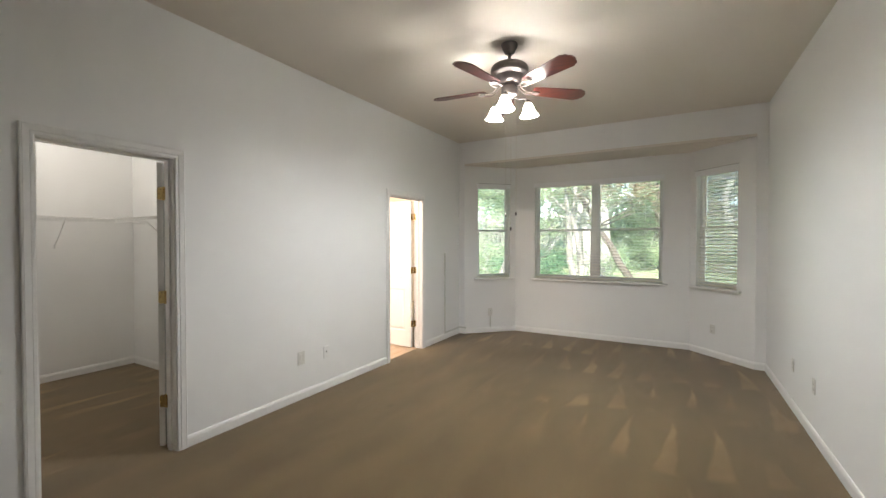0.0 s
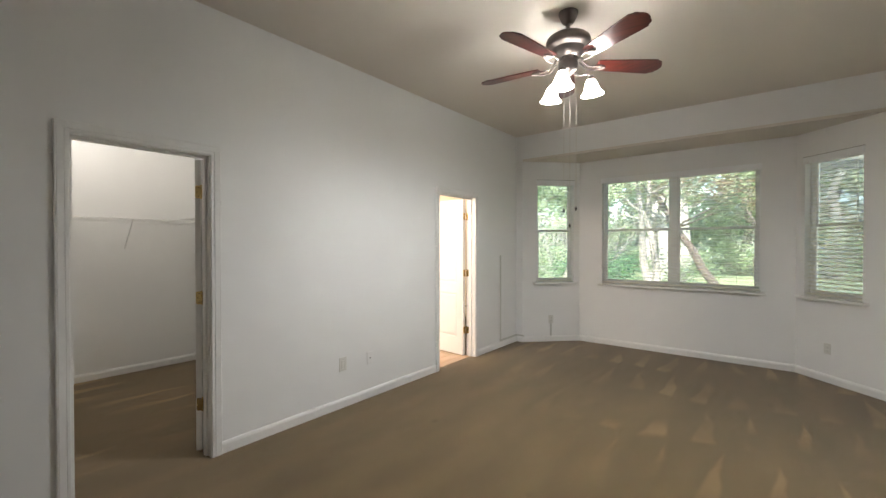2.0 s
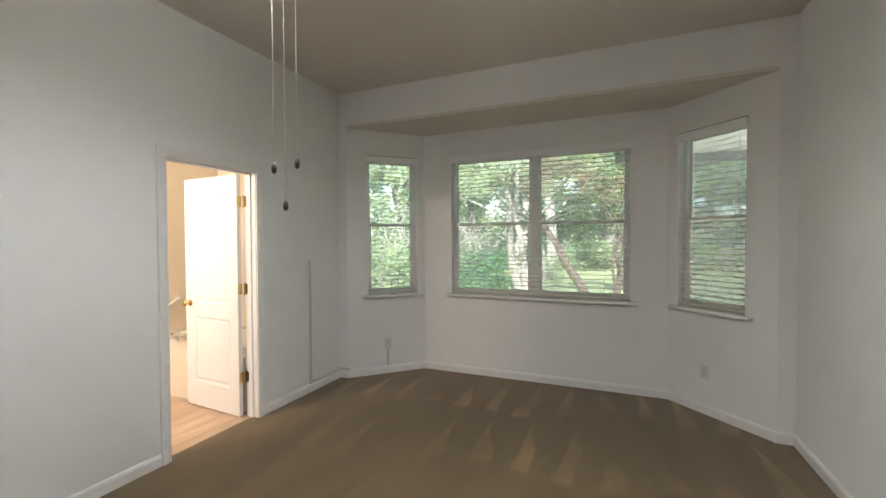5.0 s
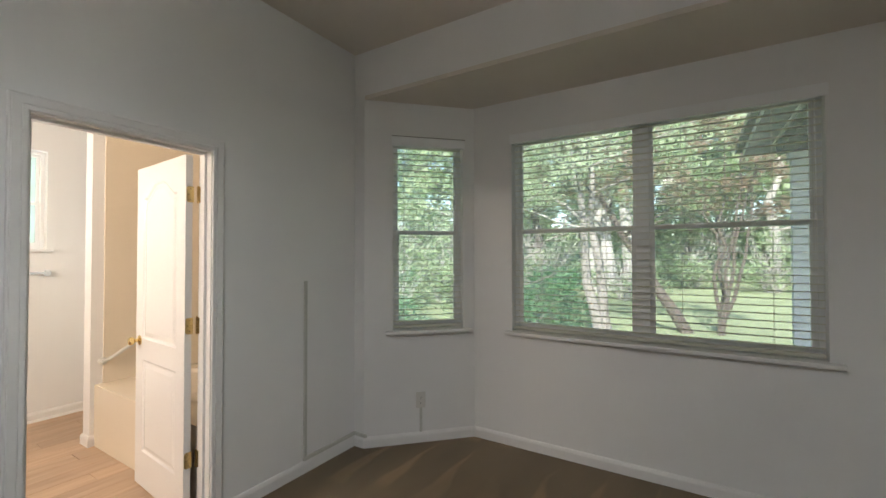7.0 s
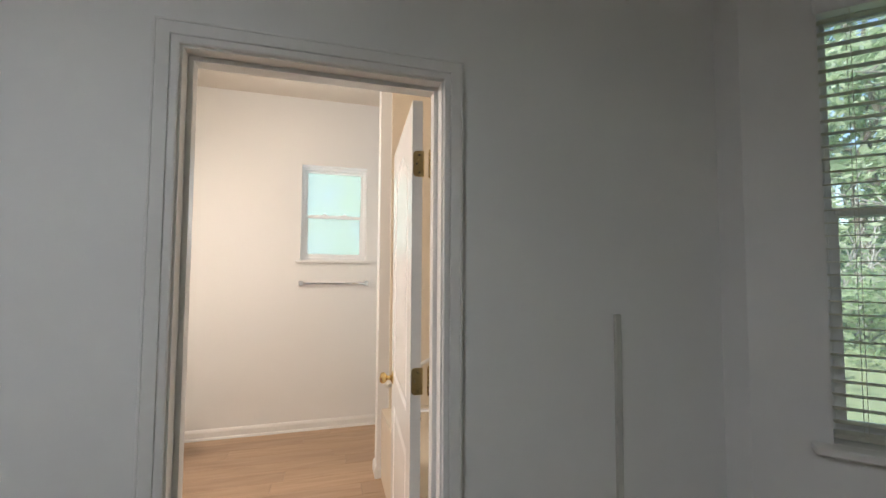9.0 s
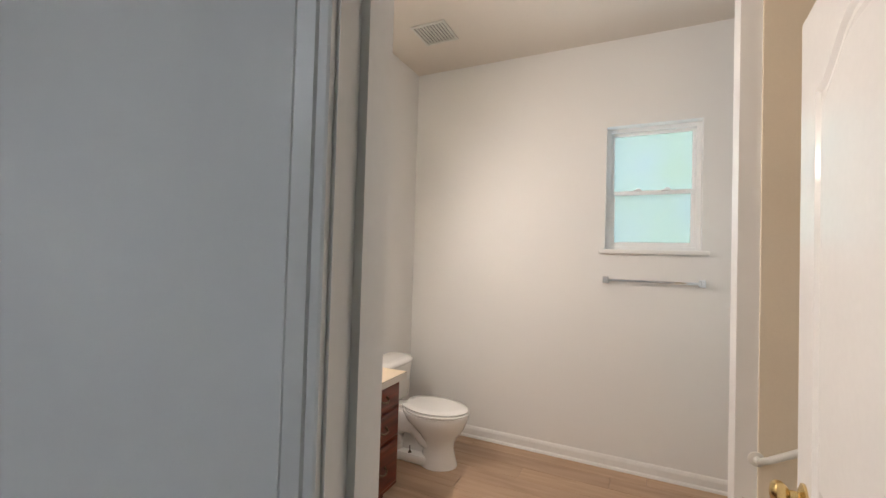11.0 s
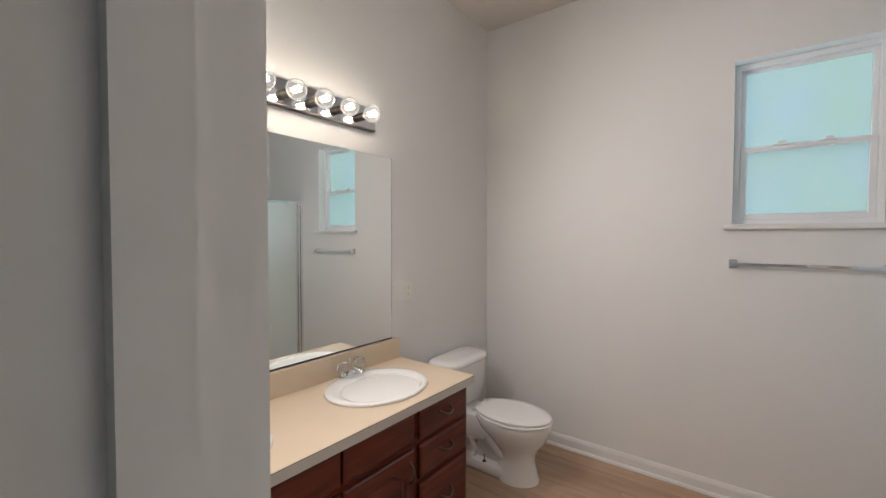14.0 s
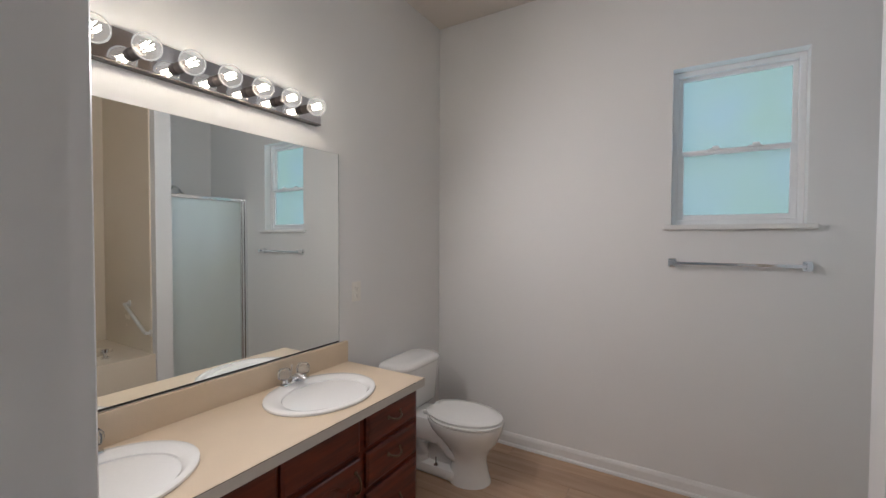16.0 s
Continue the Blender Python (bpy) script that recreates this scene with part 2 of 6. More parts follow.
def carpet_material():
    m = bpy.data.materials.new("carpet")
    m.use_nodes = True
    n, l = m.node_tree.nodes, m.node_tree.links
    b = n["Principled BSDF"]

    def node(kind, op=None, **v):
        k = n.new(kind)
        if op:
            k.operation = op
        for key, val in v.items():
            k.inputs[int(key[1:])].default_value = val
        return k

    def math2(op, a, c):
        k = node("ShaderNodeMath", op)
        for i, s in enumerate((a, c)):
            if isinstance(s, (int, float)):
                k.inputs[i].default_value = s
            else:
                l.new(s, k.inputs[i])
        return k.outputs[0]

    co = n.new("ShaderNodeTexCoord")
    wob = n.new("ShaderNodeTexNoise"); wob.inputs["Scale"].default_value = 1.3
    l.new(co.outputs["Object"], wob.inputs["Vector"])
    sep = n.new("ShaderNodeSeparateXYZ"); l.new(co.outputs["Object"], sep.inputs[0])
    # vacuum strokes: rows of tapering wedges in the nap
    px = math2("MULTIPLY_ADD", sep.outputs[0], 3.3)
    px.node.inputs[2].default_value = 0.0
    pxw = math2("ADD", px, math2("MULTIPLY", wob.outputs["Fac"], 0.7))
    row = math2("ADD", math2("MULTIPLY", sep.outputs[1], 1.05), math2("MULTIPLY", wob.outputs["Fac"], 0.5))
    row = math2("ADD", row, math2("MULTIPLY", sep.outputs[0], -0.18))
    v = math2("FRACT", row, 0)
    shift = math2("MULTIPLY", math2("FLOOR", row, 0), 0.37)
    u = math2("ABSOLUTE", math2("SUBTRACT", math2("FRACT", math2("ADD", pxw, shift), 0), 0.5), 0)
    wedge = math2("SUBTRACT", math2("MULTIPLY", math2("SUBTRACT", 1.0, v), 0.30), u)
    wedge = math2("MULTIPLY", wedge, 14.0); wedge.node.use_clamp = True
    top = math2("MULTIPLY", math2("SUBTRACT", v, 0.03), 14.0); top.node.use_clamp = True
    wedge = math2("MULTIPLY", wedge, top)
    patch = n.new("ShaderNodeTexNoise"); patch.inputs["Scale"].default_value = 0.9; patch.inputs["Detail"].default_value = 2
    l.new(co.outputs["Object"], patch.inputs["Vector"])
    pm = math2("MULTIPLY", math2("SUBTRACT", patch.outputs["Fac"], 0.41), 5.0); pm.node.use_clamp = True
    wedge = math2("MULTIPLY", wedge, pm)
    reach = math2("ADD", sep.outputs[1], math2("MULTIPLY", sep.outputs[0], 1.05))
    gy = math2("MULTIPLY", math2("SUBTRACT", reach, 2.35), 0.9); gy.node.use_clamp = True
    inner = math2("MULTIPLY", math2("SUBTRACT", -3.4, sep.outputs[0]), 2.0); inner.node.use_clamp = True
    wedge = math2("MULTIPLY", wedge, math2("MAXIMUM", gy, inner))
    streak = n.new("ShaderNodeTexNoise"); streak.inputs["Scale"].default_value = 1.0; streak.inputs["Detail"].default_value = 3
    mp = n.new("ShaderNodeMapping"); mp.inputs["Scale"].default_value = (3.2, 0.9, 1); mp.inputs["Rotation"].default_value = (0, 0, radians(18))
    l.new(co.outputs["Object"], mp.inputs[0]); l.new(mp.outputs[0], streak.inputs["Vector"])
    pile = n.new("ShaderNodeTexNoise"); pile.inputs["Scale"].default_value = 170; pile.inputs["Detail"].default_value = 4
    l.new(co.outputs["Object"], pile.inputs["Vector"])
    val = math2("ADD", math2("MULTIPLY", wedge, 0.74), math2("MULTIPLY", streak.outputs["Fac"], 0.80))
    val = math2("ADD", val, math2("MULTIPLY", pile.outputs["Fac"], 0.5))
    val = math2("ADD", val, 0.32)
    spots = n.new("ShaderNodeTexNoise"); spots.inputs["Scale"].default_value = 5.5; spots.inputs["Detail"].default_value = 1
    l.new(co.outputs["Object"], spots.inputs["Vector"])
    sp = math2("MULTIPLY", math2("SUBTRACT", spots.outputs["Fac"], 0.775), 22.0); sp.node.use_clamp = True
    val = math2("MULTIPLY", val, math2("SUBTRACT", 1.0, math2("MULTIPLY", sp, 0.4)))
    hs = n.new("ShaderNodeHueSaturation"); hs.inputs["Color"].default_value = (0.165, 0.115, 0.056, 1)
    l.new(val, hs.inputs["Value"]); l.new(hs.outputs[0], b.inputs["Base Color"])
    b.inputs["Roughness"].default_value = 0.95
    b.inputs["Specular IOR Level"].default_value = 0.1
    b.inputs["Sheen Weight"].default_value = 0.25
    bp = n.new("ShaderNodeBump"); bp.inputs["Strength"].default_value = 0.7; bp.inputs["Distance"].default_value = 0.006
    l.new(pile.outputs["Fac"], bp.inputs["Height"]); l.new(bp.outputs[0], b.inputs["Normal"])
    return m


CARPET = carpet_material()


# ---- building helpers ----
def mesh_from(bm, name, mat, smooth=False):
    me = bpy.data.meshes.new(name)
    bmesh.ops.recalc_face_normals(bm, faces=bm.faces)
    bm.to_mesh(me)
    bm.free()
    for mt in (mat if isinstance(mat, (list, tuple)) else [mat]):
        me.materials.append(mt)
    if smooth:
        for p in me.polygons:
            p.use_smooth = True
    return me


def shade(ob, angle=38):
    me = ob.data
    for p in me.polygons:
        p.use_smooth = True
    me.set_sharp_from_angle(angle=radians(angle))
    return ob


def part(name, bm, mat, parent=None, label="", smooth=False):
    ob = new(name, mesh_from(bm, name, mat))
    if smooth:
        shade(ob)
    if parent:
        ob.parent = parent
        chain, p = Matrix(), parent
        while p:
            chain = (p.matrix_basis if not p.parent else p.matrix_parent_inverse @ p.matrix_basis) @ chain
            p = p.parent
        ob.matrix_parent_inverse = chain.inverted()
    if label:
        ob["label"] = label
    return ob


def thing(name, at, label, category, group="", kind=""):
    e = new(name)
    e.empty_display_size = 0.1
    e.location = at
    return tagged(e, label, category, group, kind)


def box(bm, a, b, bevel=0.0, m=None, seg=2):
    lo = [min(a[i], b[i]) for i in range(3)]
    hi = [max(a[i], b[i]) for i in range(3)]
    vs = [bm.verts.new((x, y, z)) for x in (lo[0], hi[0]) for y in (lo[1], hi[1]) for z in (lo[2], hi[2])]
    fs = [bm.faces.new([vs[i] for i in f]) for f in ((0, 1, 3, 2), (4, 6, 7, 5), (0, 4, 5, 1), (2, 3, 7, 6), (0, 2, 6, 4), (1, 5, 7, 3))]
    if bevel:
        es = list({e for f in fs for e in f.edges})
        r = bmesh.ops.bevel(bm, geom=es, offset=bevel, segments=seg, profile=0.5, affect="EDGES")
        vs = list({v for f in r["faces"] for v in f.verts} | {v for v in vs if v.is_valid})
    if m is not None:
        for v in vs:
            v.co = m @ v.co
    return bm


def boxes(*items, bevel=0.0, m=None):
    bm = bmesh.new()
    for a, b in items:
        box(bm, a, b, bevel, m)
    return bm


def lathe(bm, prof, m=None, seg=24, cap=True, sx=1.0, sy=1.0):
    rings = []
    for r, z in prof:
        ring = []
        for i in range(seg):
            a = 2 * math.pi * i / seg
            v = Vector((r * sx * math.cos(a), r * sy * math.sin(a), z))
            ring.append(bm.verts.new(m @ v if m is not None else v))
        rings.append(ring)
    for p, q in zip(rings, rings[1:]):
        for i in range(seg):
            bm.faces.new((p[i], p[(i + 1) % seg], q[(i + 1) % seg], q[i]))
    if cap:
        bm.faces.new(rings[0][::-1])
        bm.faces.new(rings[-1])
    return bm


def tube(bm, pts, r, seg=8, m=None, taper=None):
    pts = [Vector(p) for p in pts]
    rings = []
    up = Vector((0.123, 0.37, 0.92)).normalized()
    for i, p in enumerate(pts):
        d = (pts[min(i + 1, len(pts) - 1)] - pts[max(i - 1, 0)]).normalized()
        s = d.cross(up)
        if s.length < 1e-4:
            s = d.cross(Vector((1, 0, 0)))
        s.normalize()
        t = s.cross(d)
        rad = taper[i] if taper else r
        ring = []
        for k in range(seg):
            a = 2 * math.pi * k / seg
            v = p + s * (rad * math.cos(a)) + t * (rad * math.sin(a))
            ring.append(bm.verts.new(m @ v if m is not None else v))
        rings.append(ring)
    for p, q in zip(rings, rings[1:]):
        for i in range(seg):
            bm.faces.new((p[i], p[(i + 1) % seg], q[(i + 1) % seg], q[i]))
    bm.faces.new(rings[0][::-1])
    bm.faces.new(rings[-1])
    return bm


def prism(bm, poly, z0, z1):
    lo = [bm.verts.new((x, y, z0)) for x, y in poly]
    hi = [bm.verts.new((x, y, z1)) for x, y in poly]
    n = len(poly)
    bm.faces.new(lo[::-1])
    bm.faces.new(hi)
    for i in range(n):
        bm.faces.new((lo[i], lo[(i + 1) % n], hi[(i + 1) % n], hi[i]))
    return bm


def wall_run(name, p, q, thick, z0, z1, openings, mat=None, label="", kind="structure"):
    """A wall whose inner face runs from p to q, its body on the left of that way; openings (s0, s1, z0, z1) along it."""
    p, q = Vector((*p, 0)), Vector((*q, 0))
    d = (q - p)
    length = d.length
    d.normalize()
    m = Matrix.Translation(p) @ Matrix(((d.x, -d.y, 0, 0), (d.y, d.x, 0, 0), (0, 0, 1, 0), (0, 0, 0, 1)))
    bm = bmesh.new()
    ss = sorted({0.0, length, *[o[0] for o in openings], *[o[1] for o in openings]})
    for s0, s1 in zip(ss, ss[1:]):
        cuts = sorted((o[2], o[3]) for o in openings if o[0] <= s0 + 1e-6 and o[1] >= s1 - 1e-6)
        z = z0
        for c0, c1 in cuts:
            if c0 > z + 1e-4:
                box(bm, (s0, 0, z), (s1, thick, c0), 0, m)
            z = c1
        if z < z1 - 1e-4:
            box(bm, (s0, 0, z), (s1, thick, z1), 0, m)
    bmesh.ops.remove_doubles(bm, verts=bm.verts, dist=1e-4)
    seen = {}
    bm.verts.index_update()
    for f in list(bm.faces):
        key = frozenset(v.index for v in f.verts)
        if key in seen:
            bmesh.ops.delete(bm, geom=[f, seen[key]], context="FACES_ONLY")
        else:
            seen[key] = f
    ob = part(name, bm, mat or WALL)
    return tagged(ob, label or "smooth white painted drywall wall of the room", "wall", kind=kind), m


def sweep_profile(bm, path, prof, side=1):
    """Sweeps a profile of (out, height) along a flat path of (x, y); out points to the right of the way."""
    pts = [Vector((x, y)) for x, y in path]
    rights = []
    for a, b in zip(pts, pts[1:]):
        d = (b - a).normalized()
        rights.append(Vector((d.y, -d.x)) * side)
    rows = []
    for i, p in enumerate(pts):
        if i == 0:
            o = rights[0]
        elif i == len(pts) - 1:
            o = rights[-1]
        else:
            o = (rights[i - 1] + rights[i])
            o = o / max(0.2, o.length_squared / 2)
        rows.append([bm.verts.new((p.x + o.x * u, p.y + o.y * u, h)) for u, h in prof])
    k = len(prof)
    for r, s in zip(rows, rows[1:]):
        for i in range(k):
            bm.faces.new((r[i], r[(i + 1) % k], s[(i + 1) % k], s[i]))
    bm.faces.new(rows[0])
    bm.faces.new(rows[-1][::-1])
    return bm


BASE_PROFILE = [(0.0, 0.0), (0.014, 0.0), (0.014, 0.058), (0.011, 0.068), (0.006, 0.078), (0.0, 0.082)]


SHOE_PROFILE = [(0.0, 0.0), (0.028, 0.0), (0.027, 0.008), (0.023, 0.015), (0.014, 0.019), (0.014, 0.062), (0.011, 0.072), (0.006, 0.082), (0.0, 0.086)]


def baseboard(path, label="white painted moulded baseboard along the wall", prof=None):
    bm = sweep_profile(bmesh.new(), path, prof or BASE_PROFILE)
    return tagged(part("baseboard", bm, TRIM), label, "baseboard", kind="structure")


CASING_PROFILE = [(0.0, 0.0), (0.0, 0.010), (0.004, 0.012), (0.0175, 0.0125), (0.0190, 0.0095), (0.0205, 0.0095), (0.022, 0.0150), (0.050, 0.018), (0.0515, 0.0155), (0.053, 0.0155), (0.0545, 0.018), (0.059, 0.0165), (0.062, 0.012), (0.062, 0.0)]


def casing(y0, y1, z1, x, out):
    """Mitred door casing round an opening in a wall that runs along y; out: the way its face looks along x."""
    rows = []
    bm = bmesh.new()
    for fy, fz in (((y0, -1), 0), ((y0, -1), 1), ((y1, 1), 1), ((y1, 1), 0)):
        rows.append([bm.verts.new((x + out * d, fy[0] + fy[1] * o, (z1 + o) if fz else 0.0)) for o, d in CASING_PROFILE])
    k = len(CASING_PROFILE)
    for r, s in zip(rows, rows[1:]):
        for i in range(k):
            bm.faces.new((r[i], r[(i + 1) % k], s[(i + 1) % k], s[i]))
    bm.faces.new(rows[0])
    bm.faces.new(rows[-1][::-1])
    return tagged(part("door_casing", bm, TRIM), "white painted moulded wooden casing round a doorway", "door casing", kind="structure")


# ---- the large structure ----
CH = 3.05          # ceilings
WX, WB = -3.10, -3.215    # the wall between bedroom and closet and bathroom: its two faces
EX, SY, NY, BY = 0.842, -0.75, 6.50, 7.13
BAYL, BAYR = (-3.0, -2.375), (0.735, 0.105)
SOFFIT = 2.68
BATH_W, BATH_S, BATH_N = -5.838, 3.238, 6.40
CL_W, CL_N, CL_S = -5.79, 3.10, 0.15
CD0, CD1 = 1.488, 2.192      # closet doorway
BD0, BD1 = 4.655, 5.378     # bathroom doorway
DH = 2.045

wall_run("wall_west", (WX, SY), (WX, NY), 0.115, 0, CH,
         [(CD0 - SY - 0.02, CD1 - SY + 0.02, 0, DH + 0.02), (BD0 - SY - 0.02, BD1 - SY + 0.02, 0, DH + 0.02)],
         label="long white painted wall with two doorways")
wall_run("wall_east", (EX, NY + 0.12), (EX, SY), 0.15, 0, CH, [], label="plain white painted bedroom wall with outlets")
wall_run("wall_south", (EX + 0.15, SY), (WX - 0.115, SY), 0.12, 0, CH, [], label="plain white painted bedroom wall")
bm = boxes(((WX - 0.115, NY, SOFFIT + 0.03), (EX, NY + 0.12, CH)), ((WX - 0.115, NY, 0), (BAYL[0], NY + 0.12, SOFFIT + 0.03)), ((BAYR[0], NY, 0), (EX, NY + 0.12, SOFFIT + 0.03)))
tagged(part("wall_north", bm, WALL), "white painted header wall over the window bay", "wall", kind="structure")

LWIN, RWIN, LS, RS = 0.572, 0.575, 0.220, 0.095     # widths of the two side windows
SILL, HEAD, RAIL = 0.885, 2.395, 1.655
BW0, BW1 = -2.045, -0.215
_, M_LEFT = wall_run("wall_bay_left", (BAYL[0], NY), (BAYL[1], BY), 0.14, 0, SOFFIT + 0.05,
                     [(LS, LS + LWIN, SILL - 0.008, HEAD)], label="angled white painted bay wall with a window")
_, M_MID = wall_run("wall_bay_middle", (BAYL[1], BY), (BAYR[1], BY), 0.14, 0, SOFFIT + 0.05,
                    [(BW0 - BAYL[1], BW1 - BAYL[1], SILL - 0.008, HEAD)], label="white painted bay wall with a wide window")
_, M_RIGHT = wall_run("wall_bay_right", (BAYR[1], BY), (BAYR[0], NY), 0.14, 0, SOFFIT + 0.05,
                      [(RS, RS + RWIN, SILL - 0.008, HEAD)], label="angled white painted bay wall with a window")

bm = prism(bmesh.new(), [(WX - 0.1, SY), (EX + 0.1, SY), (EX + 0.1, NY + 0.1), (WX - 0.1, NY + 0.1)], CH, CH + 0.1)
tagged(part("ceiling", bm, CEIL), "high flat ceiling with a light knockdown texture", "ceiling", kind="structure")
bm = prism(bmesh.new(), [(BAYL[0], NY), (BAYR[0], NY), (BAYR[1] + 0.2, BY + 0.14), (BAYL[1] - 0.2, BY + 0.14)], SOFFIT, SOFFIT + 0.03)
tagged(part("ceiling_bay", bm, CEIL), "lowered flat ceiling over the window bay", "ceiling", kind="structure")
bm = prism(bmesh.new(), [(BATH_W - 0.15, BATH_S - 0.1), (WB, BATH_S - 0.1), (WB, BATH_N + 0.1), (BATH_W - 0.15, BATH_N + 0.1)], CH, CH + 0.1)
tagged(part("ceiling_bathroom", bm, CEIL), "high flat bathroom ceiling", "ceiling", kind="structure")
bm = prism(bmesh.new(), [(CL_W - 0.1, CL_S - 0.1), (WB, CL_S - 0.1), (WB, CL_N + 0.04), (CL_W - 0.1, CL_N + 0.04)], CH, CH + 0.1)
tagged(part("ceiling_closet", bm, CEIL), "flat closet ceiling", "ceiling", kind="structure")

# floors
bm = prism(bmesh.new(), [(WX - 0.06, SY - 0.05), (EX + 0.05, SY - 0.05), (EX + 0.05, NY), (BAYR[0] + 0.05, NY + 0.05), (BAYR[1] + 0.05, BY + 0.05), (BAYL[1] - 0.05, BY + 0.05), (BAYL[0] - 0.05, NY + 0.05), (WX - 0.06, NY)], -0.12, 0.0)
tagged(part("floor", bm, CARPET), "tan cut-pile carpet with vacuum marks", "carpet", kind="structure")
bm = prism(bmesh.new(), [(CL_W - 0.05, CL_S - 0.05), (WX - 0.06, CL_S - 0.05), (WX - 0.06, CL_N + 0.05), (CL_W - 0.05, CL_N + 0.05)], -0.12, -0.0005)
tagged(part("floor_closet", bm, CARPET), "tan cut-pile carpet in the closet", "carpet", kind="structure")
SUBFLOOR = material("subfloor", (0.12, 0.09, 0.06), 0.8)
bm = prism(bmesh.new(), [(BATH_W - 0.05, BATH_S - 0.05), (WX - 0.06, BATH_S - 0.05), (WX - 0.06, BATH_N + 0.05), (BATH_W - 0.05, BATH_N + 0.05)], -0.12, -0.012)
bath_floor = tagged(part("floor_bathroom", bm, SUBFLOOR), "wood-look vinyl plank bathroom floor", "floor", kind="structure")

# bathroom and closet walls
BWIN = (4.805, 5.400, 1.535, 2.42)
wall_run("wall_bathroom_west", (BATH_W, BATH_S - 0.15), (BATH_W, BATH_N + 0.15), 0.15, 0, CH,
         [(BWIN[0] - BATH_S + 0.15, BWIN[1] - BATH_S + 0.15, BWIN[2] - 0.008, BWIN[3])], label="white painted bathroom wall with a small window")
wall_run("wall_bathroom_north", (BATH_W, BATH_N), (WB, BATH_N), 0.15, 0, CH, [], label="plain white painted bathroom wall")
bm = boxes(((CL_W - 0.2, CL_N, 0), (WB, BATH_S, CH)))
tagged(part("wall_bathroom_south", bm, WALL), "white painted wall behind the vanity", "wall", kind="structure")
wall_run("wall_closet_west", (CL_W, CL_S), (CL_W, CL_N), 0.12, 0, CH, [], label="white painted closet wall")
wall_run("wall_closet_south", (WB, CL_S), (CL_W - 0.12, CL_S), 0.12, 0, CH, [], label="white painted closet wall")
WING0, WING1, WINGY = -4.940, -4.815, 5.402
bm = boxes(((WING0, WINGY, 0), (WING1, BATH_N, CH)))
tagged(part("wall_wing", bm, WALL), "white painted wing wall between tub and shower", "wall", kind="structure")

# baseboards
baseboard([(WX, BD1 + 0.066), (WX, NY), (BAYL[0], NY), (BAYL[1], BY), (BAYR[1], BY), (BAYR[0], NY), (EX, NY), (EX, SY), (WX, SY), (WX, CD0 - 0.066)])
baseboard([(WX, CD1 + 0.066), (WX, BD0 - 0.066)])
baseboard([(-4.84, BATH_S), (BATH_W, BATH_S), (BATH_W, 5.68)], "white painted baseboard with shoe moulding", SHOE_PROFILE)
baseboard([(WB, CL_S), (CL_W, CL_S), (CL_W, CL_N), (WB, CL_N), (WB, CD1 + 0.066)])
baseboard([(WING0, 5.68), (WING0, WINGY), (WING1, WINGY), (WING1, 5.43)], "white baseboard round the end of the wing wall")

# doorways: jambs and casings
for y0, y1 in ((CD0, CD1), (BD0, BD1)):
    bm = boxes(((WB - 0.004, y0 - 0.019, 0), (WX + 0.004, y0, DH)), ((WB - 0.004, y1, 0), (WX + 0.004, y1 + 0.019, DH)), ((WB - 0.004, y0 - 0.019, DH), (WX + 0.004, y1 + 0.019, DH + 0.019)),
               ((-3.178, y0, 0), (-3.140, y0 + 0.014, DH)), ((-3.178, y1 - 0.014, 0), (-3.140, y1, DH)), ((-3.178, y0 + 0.014, DH - 0.014), (-3.140, y1 - 0.014, DH)))
    tagged(part("door_jamb", bm, TRIM), "white painted door jamb with a stop", "door jamb", kind="structure")
    casing(y0 - 0.006, y1 + 0.006, DH + 0.006, WX + 0.004, 1)
    casing(y0 - 0.006, y1 + 0.006, DH + 0.006, WB - 0.004, -1)


# ---- windows and blinds ----
def pane_frame(bm, x0, x1, z0, z1, y0, y1, w, m, bevel=0.003):
    box(bm, (x0, y0, z0), (x0 + w, y1, z1), bevel, m)
    box(bm, (x1 - w, y0, z0), (x1, y1, z1), bevel, m)
    box(bm, (x0 + w - 0.002, y0 + 0.001, z1 - w), (x1 - w + 0.002, y1 - 0.001, z1), bevel, m)
    box(bm, (x0 + w - 0.002, y0 + 0.001, z0), (x1 - w + 0.002, y1 - 0.001, z0 + w), bevel, m)


